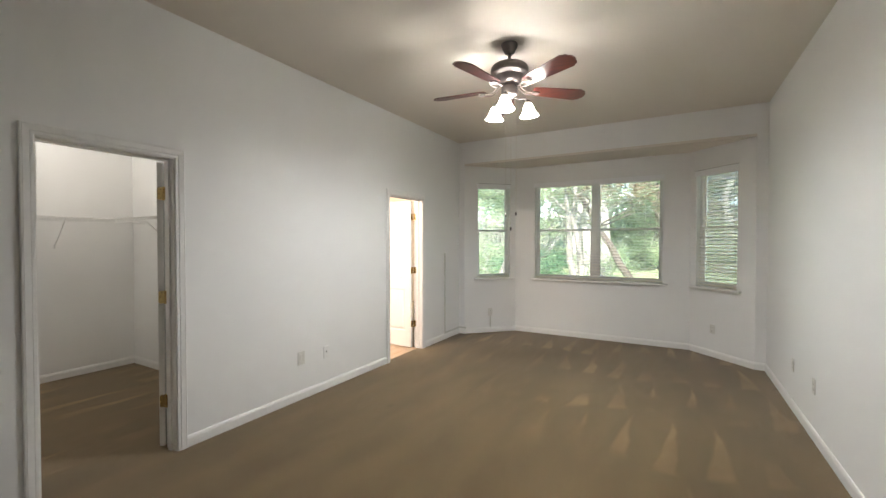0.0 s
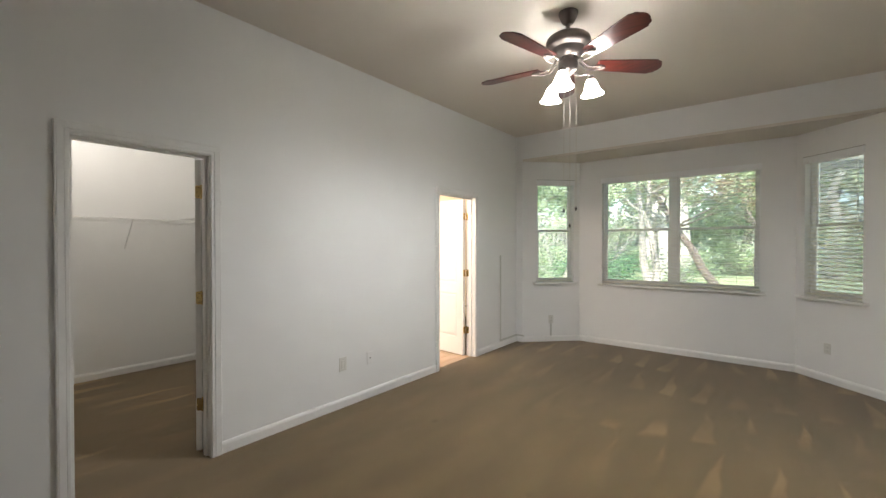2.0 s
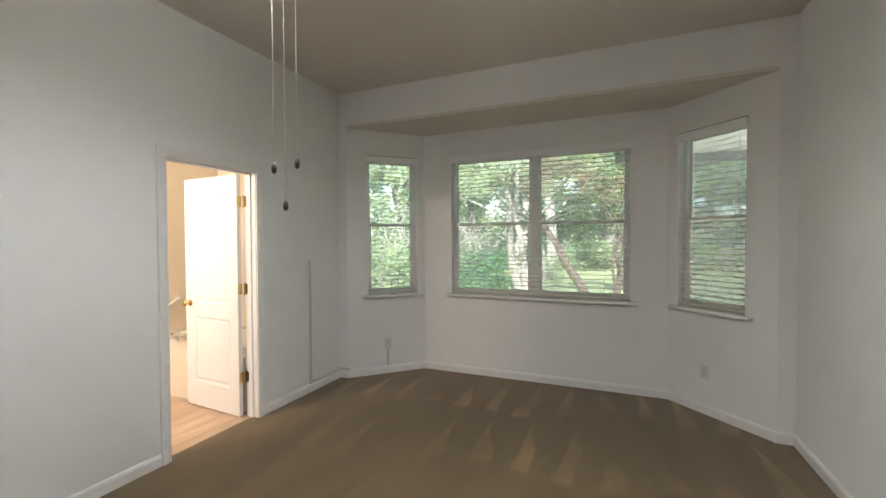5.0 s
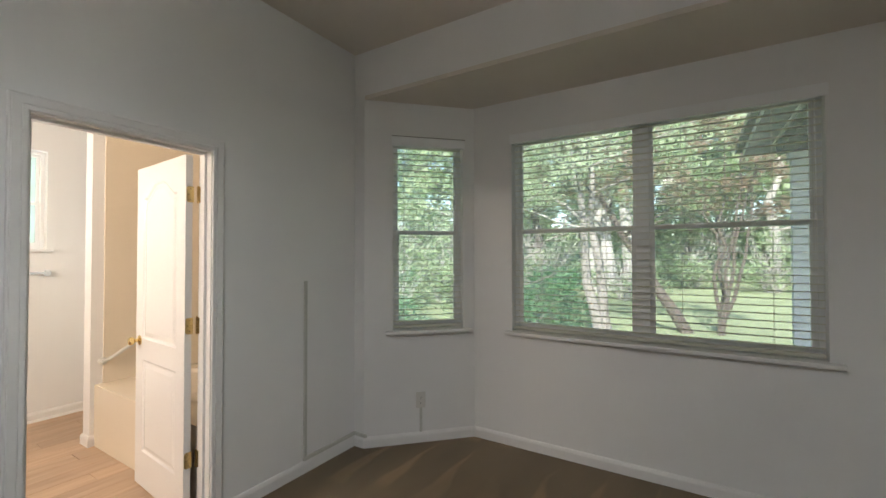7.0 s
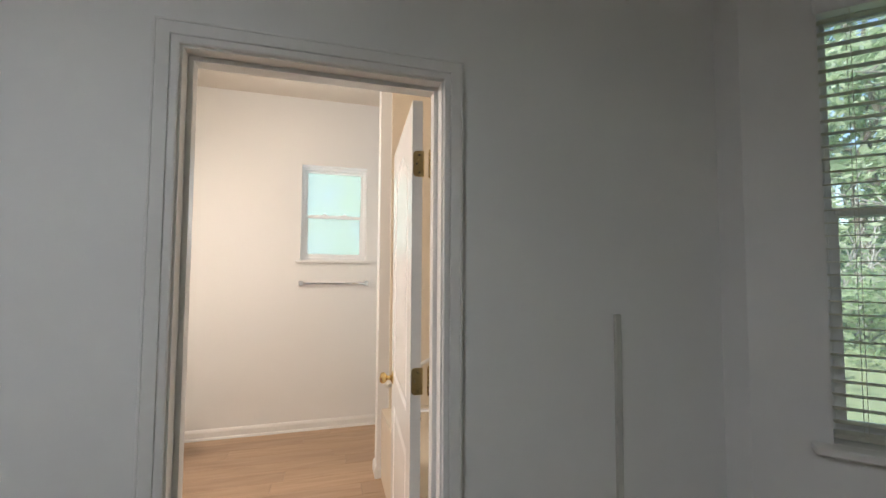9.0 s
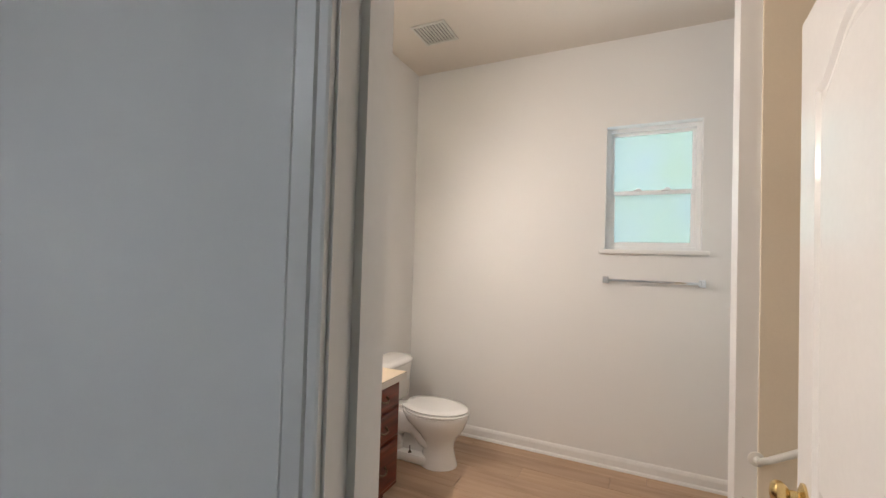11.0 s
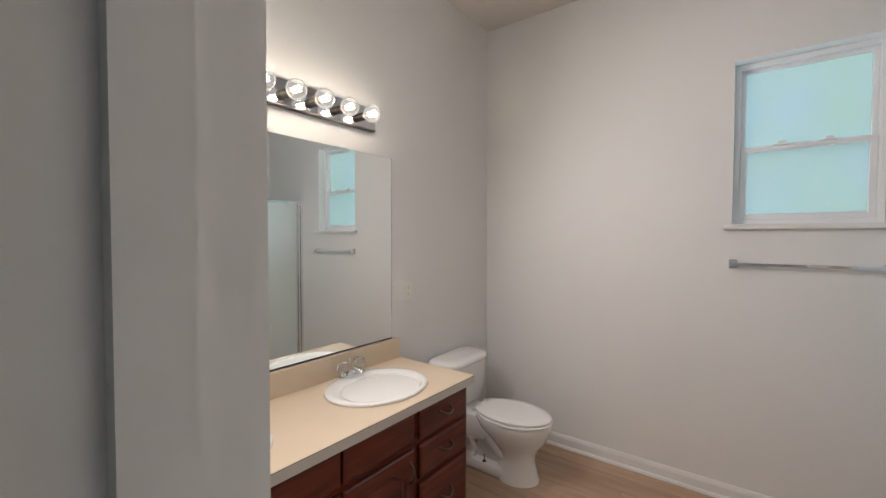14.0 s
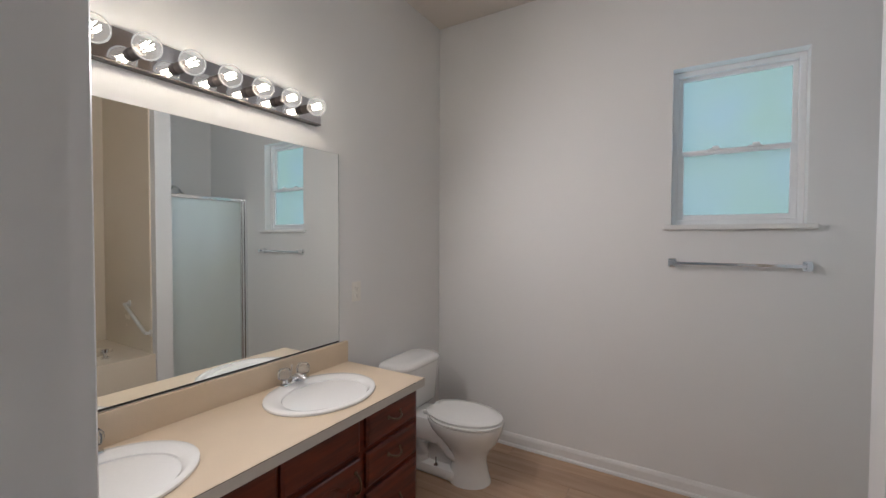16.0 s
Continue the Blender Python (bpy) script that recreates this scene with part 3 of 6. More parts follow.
def hung_window(name, label, m, s0, s1, z0, z1, rail, pane_mat, lights=1, latch=False):
    """A single-hung window in a wall's opening; m maps (along, into the wall, up)."""
    base = m @ Vector(((s0 + s1) / 2, 0.1, z0))
    w = thing(name, base, label, "window", kind="structure")
    part("window_frame", (lambda b: (pane_frame(b, s0, s1, z0, z1, 0.075, 0.135, 0.028, m), b)[1])(bmesh.new()), VINYL, w)
    bays = []
    if lights == 2:
        mid = (s0 + s1) / 2
        part("mullion", boxes(((mid - 0.042, 0.07, z0 + 0.02), (mid + 0.042, 0.136, z1 - 0.02)), bevel=0.003, m=m), VINYL, w)
        bays = [(s0 + 0.028, mid - 0.042), (mid + 0.042, s1 - 0.028)]
    else:
        bays = [(s0 + 0.028, s1 - 0.028)]
    for a, b in bays:
        bm = bmesh.new(); pane_frame(bm, a, b, rail - 0.015, z1 - 0.028, 0.108, 0.130, 0.022, m)
        up = part("upper_sash", bm, VINYL, w)
        part("pane", boxes(((a + 0.018, 0.118, rail), (b - 0.018, 0.122, z1 - 0.046)), m=m), pane_mat, up).visible_shadow = False
        bm = bmesh.new(); pane_frame(bm, a, b, z0 + 0.028, rail + 0.018, 0.082, 0.106, 0.030, m)
        box(bm, (a + 0.02, 0.074, rail - 0.004), (b - 0.02, 0.084, rail + 0.010), 0.002, m)
        lo = part("lower_sash", bm, VINYL, w)
        part("pane", boxes(((a + 0.026, 0.092, z0 + 0.054), (b - 0.026, 0.096, rail - 0.008)), m=m), pane_mat, lo).visible_shadow = False
        if latch:
            for c in (a + (b - a) * 0.33, a + (b - a) * 0.67):
                bm = boxes(((c - 0.03, 0.070, rail + 0.012), (c + 0.03, 0.096, rail + 0.022)), ((c - 0.012, 0.066, rail + 0.02), (c + 0.02, 0.088, rail + 0.034)), bevel=0.003, m=m)
                part("sash_lock", bm, VINYL, lo)
    return w


def sill_board(m, s0, s1, z, reach=0.062, over=0.060, left=0.060):
    bm = boxes(((s0 - left, -reach, z - 0.028), (s1 + over, 0.0, z)), bevel=0.007, m=m)
    box(bm, (s0 + 0.001, -0.004, z - 0.018), (s1 - 0.001, 0.075, z), 0, m)
    return tagged(part("window_sill", bm, TRIM), "white painted wooden window stool", "window sill", kind="structure")


hung_window("window_1", "narrow white vinyl single-hung window in the bay", M_LEFT, LS, LS + LWIN, SILL, HEAD, RAIL, GLASS)
hung_window("window_2", "wide white vinyl double window in the bay", M_MID, BW0 - BAYL[1], BW1 - BAYL[1], SILL, HEAD, RAIL, GLASS, 2)
hung_window("window_3", "narrow white vinyl single-hung window in the bay", M_RIGHT, RS, RS + RWIN, SILL, HEAD, RAIL, GLASS)
sill_board(M_LEFT, LS, LS + LWIN, SILL)
sill_board(M_MID, BW0 - BAYL[1], BW1 - BAYL[1], SILL, left=0.045)
sill_board(M_RIGHT, RS, RS + RWIN, SILL)
M_BATH = Matrix.Translation((BATH_W, 0, 0)) @ Matrix(((0, -1, 0, 0), (1, 0, 0, 0), (0, 0, 1, 0), (0, 0, 0, 1)))
hung_window("window_4", "small white window with frosted panes in the bathroom", M_BATH, BWIN[0], BWIN[1], BWIN[2], BWIN[3], 1.945, FROST, 1, True)
sill_board(M_BATH, BWIN[0], BWIN[1], BWIN[2], 0.04, 0.04, 0.04)

PITCH = 0.0445


def blind(label, m, s0, s1, z0, z1, wand=True, tilt=1.5):
    base = m @ Vector(((s0 + s1) / 2, 0.03, z0))
    b = thing("window_blind", base, label, "window blind", "bay window blinds")
    part("headrail", boxes(((s0 + 0.006, 0.012, z1 - 0.042), (s1 - 0.006, 0.062, z1 - 0.002)), bevel=0.003, m=m), VINYL, b)
    part("valance", boxes(((s0 - 0.012, -0.016, z1 - 0.058), (s1 + 0.012, -0.004, z1 + 0.014)), bevel=0.004, m=m), VINYL, b)
    # dark strip painted where shade lies in the gap over a narrow valance
    if s1 - s0 < 1:
        part("valance_gap_shade", boxes(((s0 - 0.012, -0.017, z1 + 0.014), (s1 + 0.012, 0.0, z1 + 0.0175)), m=m), PEWTER, b)
    part("bottom_rail", boxes(((s0 + 0.008, 0.012, z0 + 0.014), (s1 - 0.008, 0.062, z0 + 0.032)), bevel=0.004, m=m), SLAT, b)
    # one bowed slat, shared by all
    bm = bmesh.new()
    hw = (s1 - s0) / 2 - 0.009
    rows = []
    for i in range(5):
        y = -0.0185 + 0.037 * i / 4
        z = 0.0018 * (1 - (y / 0.0185) ** 2)
        rows.append([bm.verts.new((x, y, z + dz)) for x, dz in ((-hw, 0), (hw, 0), (hw, 0.0018), (-hw, 0.0018))])
    for p, q in zip(rows, rows[1:]):
        for i in range(4):
            bm.faces.new((p[i], p[(i + 1) % 4], q[(i + 1) % 4], q[i]))
    bm.faces.new(rows[0]); bm.faces.new(rows[-1][::-1])
    me = mesh_from(bm, "slat", SLAT)
    rot = m.to_3x3().to_4x4()
    z = z0 + 0.032 + PITCH * 0.7
    while z < z1 - 0.06:
        ob = new("slat", me)
        ob.parent = b
        c = m @ Vector(((s0 + s1) / 2, 0.037, z))
        ob.matrix_basis = Matrix.Translation(c - Vector(base)) @ rot @ pose(0, 0, 0, tilt + random.uniform(-1.2, 1.2), random.uniform(-0.08, 0.08), 0)
        z += PITCH
    n = 4 if s1 - s0 > 1 else 2
    for i in range(n):
        s = s0 + (s1 - s0) * ((i + 0.5) / n if n > 2 else (0.16 + 0.68 * i))
        bm = bmesh.new()
        for y in (0.018, 0.056):
            tube(bm, [m @ Vector((s, y, z0 + 0.03)), m @ Vector((s, y, z1 - 0.04))], 0.0011, 5)
        part("ladder_cord", bm, CORD, b)
    if wand:
        bm = tube(bmesh.new(), [m @ Vector((s0 + 0.07, 0.004, z1 - 0.06)), m @ Vector((s0 + 0.068, 0.002, z1 - 0.75))], 0.0035, 6)
        part("tilt_wand", bm, SLAT, b)
    bm = bmesh.new()
    for o in (0, 0.008):
        tube(bm, [m @ Vector((s1 - 0.06 + o, 0.004, z1 - 0.06)), m @ Vector((s1 - 0.055 + o * 1.5, 0.003, z1 - 0.9))], 0.0011, 5)
    part("pull_cord", bm, CORD, b)
    return b


blind("cream slatted horizontal blind lowered with slats open", M_LEFT, LS, LS + LWIN, SILL, HEAD, False)
blind("wide cream slatted horizontal blind lowered with slats open", M_MID, BW0 - BAYL[1], BW1 - BAYL[1], SILL, HEAD, False)
blind("cream slatted horizontal blind with slats tipped a little", M_RIGHT, RS, RS + RWIN, SILL, HEAD, False, 13)


# ---- doors ----
def arch_outline(x0, x1, z0, z1, rise, n=10):
    pts = [(x0, z0), (x1, z0)]
    if not rise:
        return pts + [(x1, z1), (x0, z1)]
    zs = z1 - rise
    for i in range(n + 1):
        f = i / n
        x = x1 + (x0 - x1) * f
        e = min(f, 1 - f)
        pts.append((x, zs + rise * (0.5 - 0.5 * math.cos(math.pi * min(1, max(0, (e - 0.04) / 0.36))))))
    return pts


def inset(poly, d):
    n = len(poly)
    out = []
    for i in range(n):
        a, b, c = (Vector(poly[(i + k) % n]) for k in (-1, 0, 1))
        n1 = Vector((-(b - a).y, (b - a).x)).normalized()
        n2 = Vector((-(c - b).y, (c - b).x)).normalized()
        o = n1 + n2
        o = o / max(0.4, o.length_squared / 2)
        out.append(tuple(b + o * d))
    return out


def panel_sheet(bm, rect, panels, y, out, m, steps=((0.012, -0.007), (0.022, -0.007), (0.045, -0.0015))):
    """A face at depth y with moulded panels sunk into it; out is +1 or -1 along y."""
    x0, z0, x1, z1 = rect
    loops = [[(x0, z0), (x1, z0), (x1, z1), (x0, z1)]] + panels
    edges, rings = [], []
    for lp in loops:
        vs = [bm.verts.new(m @ Vector((x, y, z))) for x, z in lp]
        rings.append(vs)
        for i in range(len(vs)):
            edges.append(bm.edges.new((vs[i], vs[(i + 1) % len(vs)])))
    bmesh.ops.triangle_fill(bm, use_beauty=True, use_dissolve=False, edges=edges)
    for lp, vs in zip(panels, rings[1:]):
        prev = vs
        for d, dep in steps:
            cur = [bm.verts.new(m @ Vector((x, y + out * dep, z))) for x, z in inset(lp, d)]
            for i in range(len(cur)):
                bm.faces.new((prev[i], prev[(i + 1) % len(cur)], cur[(i + 1) % len(cur)], cur[i]))
            prev = cur
        bm.faces.new(prev)
    return rings[0]


def panel_door(m, width, height, thick, label, knob_side=True):
    """A two-panel moulded door with an arched upper panel. m: hinge edge at the origin, the leaf along +x, thickness along y."""
    d = thing("door", m.translation, label, "door", "panel doors")
    bm = bmesh.new()
    st = 0.11
    lo = arch_outline(st, width - st, 0.22, 0.80, 0)
    hi = arch_outline(st, width - st, 0.93, height - 0.115, 0.085)
    a = panel_sheet(bm, (0, 0, width, height), [lo, hi], 0.0, -1, m)
    b = panel_sheet(bm, (0, 0, width, height), [lo, hi], thick, 1, m)
    for i in range(4):
        bm.faces.new((a[i], a[(i + 1) % 4], b[(i + 1) % 4], b[i]))
    part("leaf", bm, DOORPAINT, d)
    kz, kx = 0.915, width - 0.065
    for s, y0 in ((-1, 0.0), (1, thick)):
        bm = bmesh.new()
        t = m @ Matrix.Translation((kx, y0, kz)) @ Matrix.Rotation(radians(90 if s < 0 else -90), 4, "X")
        lathe(bm, [(0.0, 0), (0.031, 0), (0.031, 0.005), (0.020, 0.010), (0.011, 0.014), (0.011, 0.028), (0.020, 0.034), (0.026, 0.044), (0.026, 0.054), (0.018, 0.062), (0.004, 0.065)], t, 20)
        part("knob", bm, BRASS, d, "polished brass door knob", True)
    bm = boxes(((width - 0.0005, thick / 2 - 0.012, kz - 0.028), (width + 0.0015, thick / 2 + 0.012, kz + 0.028)), m=m)
    part("latch_plate", bm, BRASS, d)
    return d


def hinge(m, z, parent):
    """A butt hinge: knuckle at the origin's upright, one leaf on the jamb and one on the door edge."""
    bm = bmesh.new()
    for k in range(5):
        t = m @ Matrix.Translation((0, 0, z - 0.0445 + 0.0178 * k))
        lathe(bm, [(0.0062, 0.0006), (0.0066, 0.002), (0.0066, 0.0158), (0.0062, 0.0172)], t, 10)
    lathe(bm, [(0.002, -0.05), (0.005, -0.048), (0.005, -0.044)], m @ Matrix.Translation((0, 0, z)), 8)
    lathe(bm, [(0.005, 0.044), (0.0055, 0.048), (0.002, 0.051)], m @ Matrix.Translation((0, 0, z)), 8)
    h = part("hinge", bm, BRASS, parent, "polished brass butt hinge", True)
    return h


def hinge_leaf(name, parent, a, b, z, normal):
    """A hinge leaf: a thin plate with rounded corners between two plan points, with screws."""
    a, b = Vector((*a, 0)), Vector((*b, 0))
    d = (b - a)
    w = d.length
    d.normalize()
    nrm = Vector((*normal, 0)).normalized()
    m = Matrix(((d.x, nrm.x, 0, a.x), (d.y, nrm.y, 0, a.y), (0, 0, 1, z), (0, 0, 0, 1)))
    bm = bmesh.new()
    pts = []
    r = 0.012
    for cx, cz, a0 in ((w - r, -0.0445 + r, -90), (w - r, 0.0445 - r, 0)):
        for k in range(5):
            t = radians(a0 + 22.5 * k)
            pts.append((cx + r * math.cos(t), cz + r * math.sin(t)))
    pts += [(0, 0.0445), (0, -0.0445)]
    lo = [bm.verts.new(m @ Vector((x, 0, zz))) for x, zz in pts]
    hi = [bm.verts.new(m @ Vector((x, 0.0022, zz))) for x, zz in pts]
    bm.faces.new(lo[::-1]); bm.faces.new(hi)
    for i in range(len(pts)):
        bm.faces.new((lo[i], lo[(i + 1) % len(pts)], hi[(i + 1) % len(pts)], hi[i]))
    lf = part("hinge_leaf", bm, BRASS, parent)
    bm = bmesh.new()
    for sx, sz in ((w * 0.45, -0.03), (w * 0.7, 0.0), (w * 0.45, 0.03)):
        lathe(bm, [(0.0038, 0.0020), (0.0036, 0.0032), (0.001, 0.0036)], m @ Matrix.Translation((sx, 0, sz)) @ Matrix.Rotation(radians(-90), 4, "X"), 8)
    part("screw", bm, DARKBRASS, lf)


def hung_door(hx, hy, angle, width, label, gap=0.006):
    """A door hinged at (hx, hy) on the north jamb; angle: degrees by which it stands open from closed (pointing to -y)."""
    # closed: leaf along -y; opening turns it towards -x
    ang = -90 - angle
    m = Matrix.Translation((hx, hy, 0.012)) @ Matrix.Rotation(radians(ang), 4, "Z") @ Matrix.Translation((0.004, gap, 0))
    d = panel_door(m, width, 2.022, 0.035, label)
    piv = Matrix.Translation((hx, hy, 0))
    u = m.to_3x3() @ Vector((1, 0, 0))
    v = m.to_3x3() @ Vector((0, 1, 0))
    for z in (0.335, 1.077, 1.813):
        h = hinge(piv, z, d)
        hinge_leaf("jamb", h, (hx, hy), (hx + 0.038, hy), z, (0, -1))
        e = Vector((hx, hy, 0)) + u * 0.004 + v * (gap - 0.006)
        hinge_leaf("edge", h, (e.x, e.y), (e.x + v.x * 0.038, e.y + v.y * 0.038), z, (-u.x, -u.y))
    return d


hung_door(WB - 0.010, BD1 - 0.003, 94, 0.711, "white moulded two-panel door standing open into the bathroom", 0.027)
hung_door(WB - 0.010, CD1 - 0.003, 130, 0.700, "white moulded two-panel door standing wide open inside the closet")


# ---- bedroom things ----
FX, FY = -1.235, 3.775


def shade_glow():
    """Lit frosted glass that lets a part of the bulb's light straight through."""
    m = material("lamp_shade_glass", (0.9, 0.88, 0.82), 0.4, emit=(1.0, 0.97, 0.92), strength=SHADE_GLOW)
    n, l = m.node_tree.nodes, m.node_tree.links
    clear = n.new("ShaderNodeBsdfTransparent")
    mx = n.new("ShaderNodeMixShader"); mx.inputs[0].default_value = 0.13
    l.new(n["Principled BSDF"].outputs[0], mx.inputs[1]); l.new(clear.outputs[0], mx.inputs[2])
    l.new(mx.outputs[0], n["Material Output"].inputs[0])
    return m


SHADE_GLOW = 9.3
SHADE = shade_glow()
CHAIN = material("pull_chain", (0.62, 0.58, 0.50), 0.35, 0.8)


def ceiling_fan():
    f = thing("ceiling_fan", (FX, FY, CH), "ceiling fan with five mahogany blades and three lit glass shades", "ceiling fan")
    T = Matrix.Translation((FX, FY, 0))
    part("canopy", lathe(bmesh.new(), [(0.066, CH), (0.066, CH - 0.014), (0.060, CH - 0.03), (0.040, CH - 0.07), (0.026, CH - 0.082), (0.0, CH - 0.083)], T, 28), PEWTER, f, "", True)
    part("downrod", lathe(bmesh.new(), [(0.013, CH - 0.17), (0.013, CH - 0.08)], T, 14), PEWTER, f, "", True)
    part("motor_housing", lathe(bmesh.new(), [(0.0, 2.912), (0.03, 2.912), (0.036, 2.90), (0.07, 2.896), (0.125, 2.882), (0.144, 2.866), (0.150, 2.85), (0.150, 2.822), (0.144, 2.812), (0.138, 2.808), (0.112, 2.796), (0.100, 2.772), (0.090, 2.75), (0.066, 2.735), (0.062, 2.712), (0.0, 2.712)], T, 36), PEWTER, f, "dark pewter motor housing", True)
    part("switch_housing", lathe(bmesh.new(), [(0.0, 2.713), (0.06, 2.713), (0.066, 2.70), (0.066, 2.655), (0.055, 2.638), (0.03, 2.625), (0.02, 2.61), (0.0, 2.606)], T, 28), PEWTER, f, "", True)
    for k in range(5):
        a = radians(FAN_TURN + 72 * k)
        R = T @ Matrix.Rotation(a, 4, "Z")
        # blade iron: two curled arms and a plate
        bm = bmesh.new()
        for s in (-1, 1):
            tube(bm, [(0.085, 0.016 * s, 2.718), (0.13, 0.022 * s, 2.676), (0.165, 0.030 * s, 2.672), (0.205, 0.034 * s, 2.678), (0.245, 0.020 * s, 2.680), (0.262, 0, 2.681)], 0.005, 8, R)
        lathe(bm, [(0.02, 2.676), (0.022, 2.682), (0.018, 2.687)], R @ Matrix.Translation((0.225, 0, 0)), 16)
        iron = part("blade_iron", bm, PEWTER, f, "", True)
        # blade with notched tip
        half = [(0.20, 0.050), (0.26, 0.058), (0.40, 0.067), (0.54, 0.075), (0.598, 0.078), (0.606, 0.074), (0.614, 0.066), (0.634, 0.061), (0.642, 0.053), (0.645, 0.040), (0.657, 0.028), (0.662, 0.012), (0.664, 0.0)]
        outline = half + [(x, -y) for x, y in half[-2::-1]]
        B = R @ Matrix.Translation((0, 0, 2.692)) @ Matrix.Rotation(radians(-11), 4, "X")
        bm = bmesh.new()
        lo = [bm.verts.new(B @ Vector((x, y, 0))) for x, y in outline]
        hi = [bm.verts.new(B @ Vector((x, y, 0.007))) for x, y in outline]
        bm.faces.new(lo[::-1]); bm.faces.new(hi)
        n = len(outline)
        for i in range(n):
            bm.faces.new((lo[i], lo[(i + 1) % n], hi[(i + 1) % n], hi[i]))
        bl = part("blade", bm, BLADE, f, "dark mahogany blade with a notched tip")
    for k in range(3):
        a = radians(LAMP_TURN + 120 * k)
        R = T @ Matrix.Rotation(a, 4, "Z")
        bm = tube(bmesh.new(), [(0.03, 0, 2.638), (0.07, 0, 2.615), (0.10, 0, 2.622), (0.135, 0, 2.628), (0.153, 0, 2.608), (0.155, 0, 2.590)], 0.007, 8, R)
        arm = part("lamp_arm", bm, PEWTER, f, "", True)
        S = R @ Matrix.Translation((0.155, 0, 2.600)) @ Matrix.Rotation(radians(-6), 4, "Y")
        lathe_bm = lathe(bmesh.new(), [(0.019, 0.012), (0.022, 0.008), (0.022, -0.018), (0.018, -0.022)], S, 16)
        part("socket_cup", lathe_bm, PEWTER, arm, "", True)
        prof = [(0.023, -0.015), (0.030, -0.028), (0.036, -0.045), (0.042, -0.065), (0.052, -0.085), (0.064, -0.098), (0.066, -0.101), (0.062, -0.099), (0.049, -0.084), (0.039, -0.063), (0.033, -0.045), (0.027, -0.028), (0.020, -0.017)]
        prof = [(r * 1.15, z * 1.15 + 0.002) for r, z in prof]
        sh = part("shade", lathe(bmesh.new(), prof, S, 28, cap=False), SHADE, arm, "white frosted glass bell shade, lit", True)
        bulb_light("fan_lamp", S @ Vector((0, 0, -0.085)), FAN_WATTS, (0.97, 0.975, 1.0), 0.03)
    for dx, dy, z, r in ((-0.029, 0.0, 1.70, 0), (0.014, 0.0, 1.59, 1), (0.058, 0.0, 1.708, 2)):
        bm = tube(bmesh.new(), [(FX + dx, FY + dy, 2.64), (FX + dx, FY + dy, z)], 0.0011, 6)
        ch = part("pull_chain", bm, CHAIN, f)
        bm = lathe(bmesh.new(), [(0.002, z - 0.028), (0.007, z - 0.022), (0.0075, z - 0.008), (0.003, z + 0.002)], Matrix.Translation((FX + dx, FY + dy, 0)), 10)
        part("pull", bm, SLOT, ch, "small dark chain pull", True)
    return f


def outlet(m, label="white duplex electrical outlet on the wall", kind="duplex", w=0.070, h=0.114, plastic=None):
    """m: x along the wall, y out of the wall, z up, at the plate's middle."""
    plastic = plastic or PLATE
    o = thing("wall_outlet", m.translation, label, "outlet", "wall outlets")
    part("cover_plate", boxes(((-w / 2, 0, -h / 2), (w / 2, 0.006, h / 2)), bevel=0.0025, m=m), plastic, o)
    if kind == "duplex":
        for z in (-0.020, 0.020):
            r = part("receptacle", lathe(bmesh.new(), [(0.0165, 0.004), (0.0165, 0.0085), (0.0155, 0.009)], m @ Matrix.Translation((0, 0, z)) @ Matrix.Rotation(radians(-90), 4, "X"), 18), plastic, o, "", True)
            part("slots", boxes(((-0.0075, 0.0088, z - 0.003), (-0.0055, 0.0094, z + 0.006)), ((0.0055, 0.0088, z - 0.002), (0.0075, 0.0094, z + 0.005)), ((-0.002, 0.0088, z - 0.011), (0.002, 0.0094, z - 0.007)), m=m), SLOT, r)
    elif kind == "decora":
        part("insert_frame", boxes(((-0.0185, 0.005, -0.0355), (-0.0165, 0.0085, 0.0355)), ((0.0165, 0.005, -0.0355), (0.0185, 0.0085, 0.0355)), ((-0.0165, 0.005, 0.0335), (0.0165, 0.0085, 0.0355)), ((-0.0165, 0.005, -0.0355), (0.0165, 0.0085, -0.0335)), m=m), plastic, o)
        part("insert", boxes(((-0.0155, 0.004, -0.0325), (0.0155, 0.0078, 0.0325)), bevel=0.001, m=m), plastic, o)
    elif kind == "jack":
        part("jack", boxes(((-0.006, 0.005, -0.006), (0.006, 0.0085, 0.006)), bevel=0.001, m=m), SLOT, o)
    for z in ((0,) if kind == "duplex" else (-0.042, 0.042)):
        part("screw", lathe(bmesh.new(), [(0.003, 0.005), (0.0028, 0.0072), (0.001, 0.0078)], m @ Matrix.Translation((0, 0, z)) @ Matrix.Rotation(radians(-90), 4, "X"), 8), plastic, o)
    return o


def on_west(y, z):
    return Matrix(((0, 1, 0, WX), (-1, 0, 0, y), (0, 0, 1, z), (0, 0, 0, 1)))


def on_east(y, z):
    return Matrix(((0, -1, 0, EX), (1, 0, 0, y), (0, 0, 1, z), (0, 0, 0, 1)))


def on_run(m, s, z):
    r = m @ Matrix.Translation((s, 0, z))
    return r @ Matrix.Rotation(radians(180), 4, "Z")


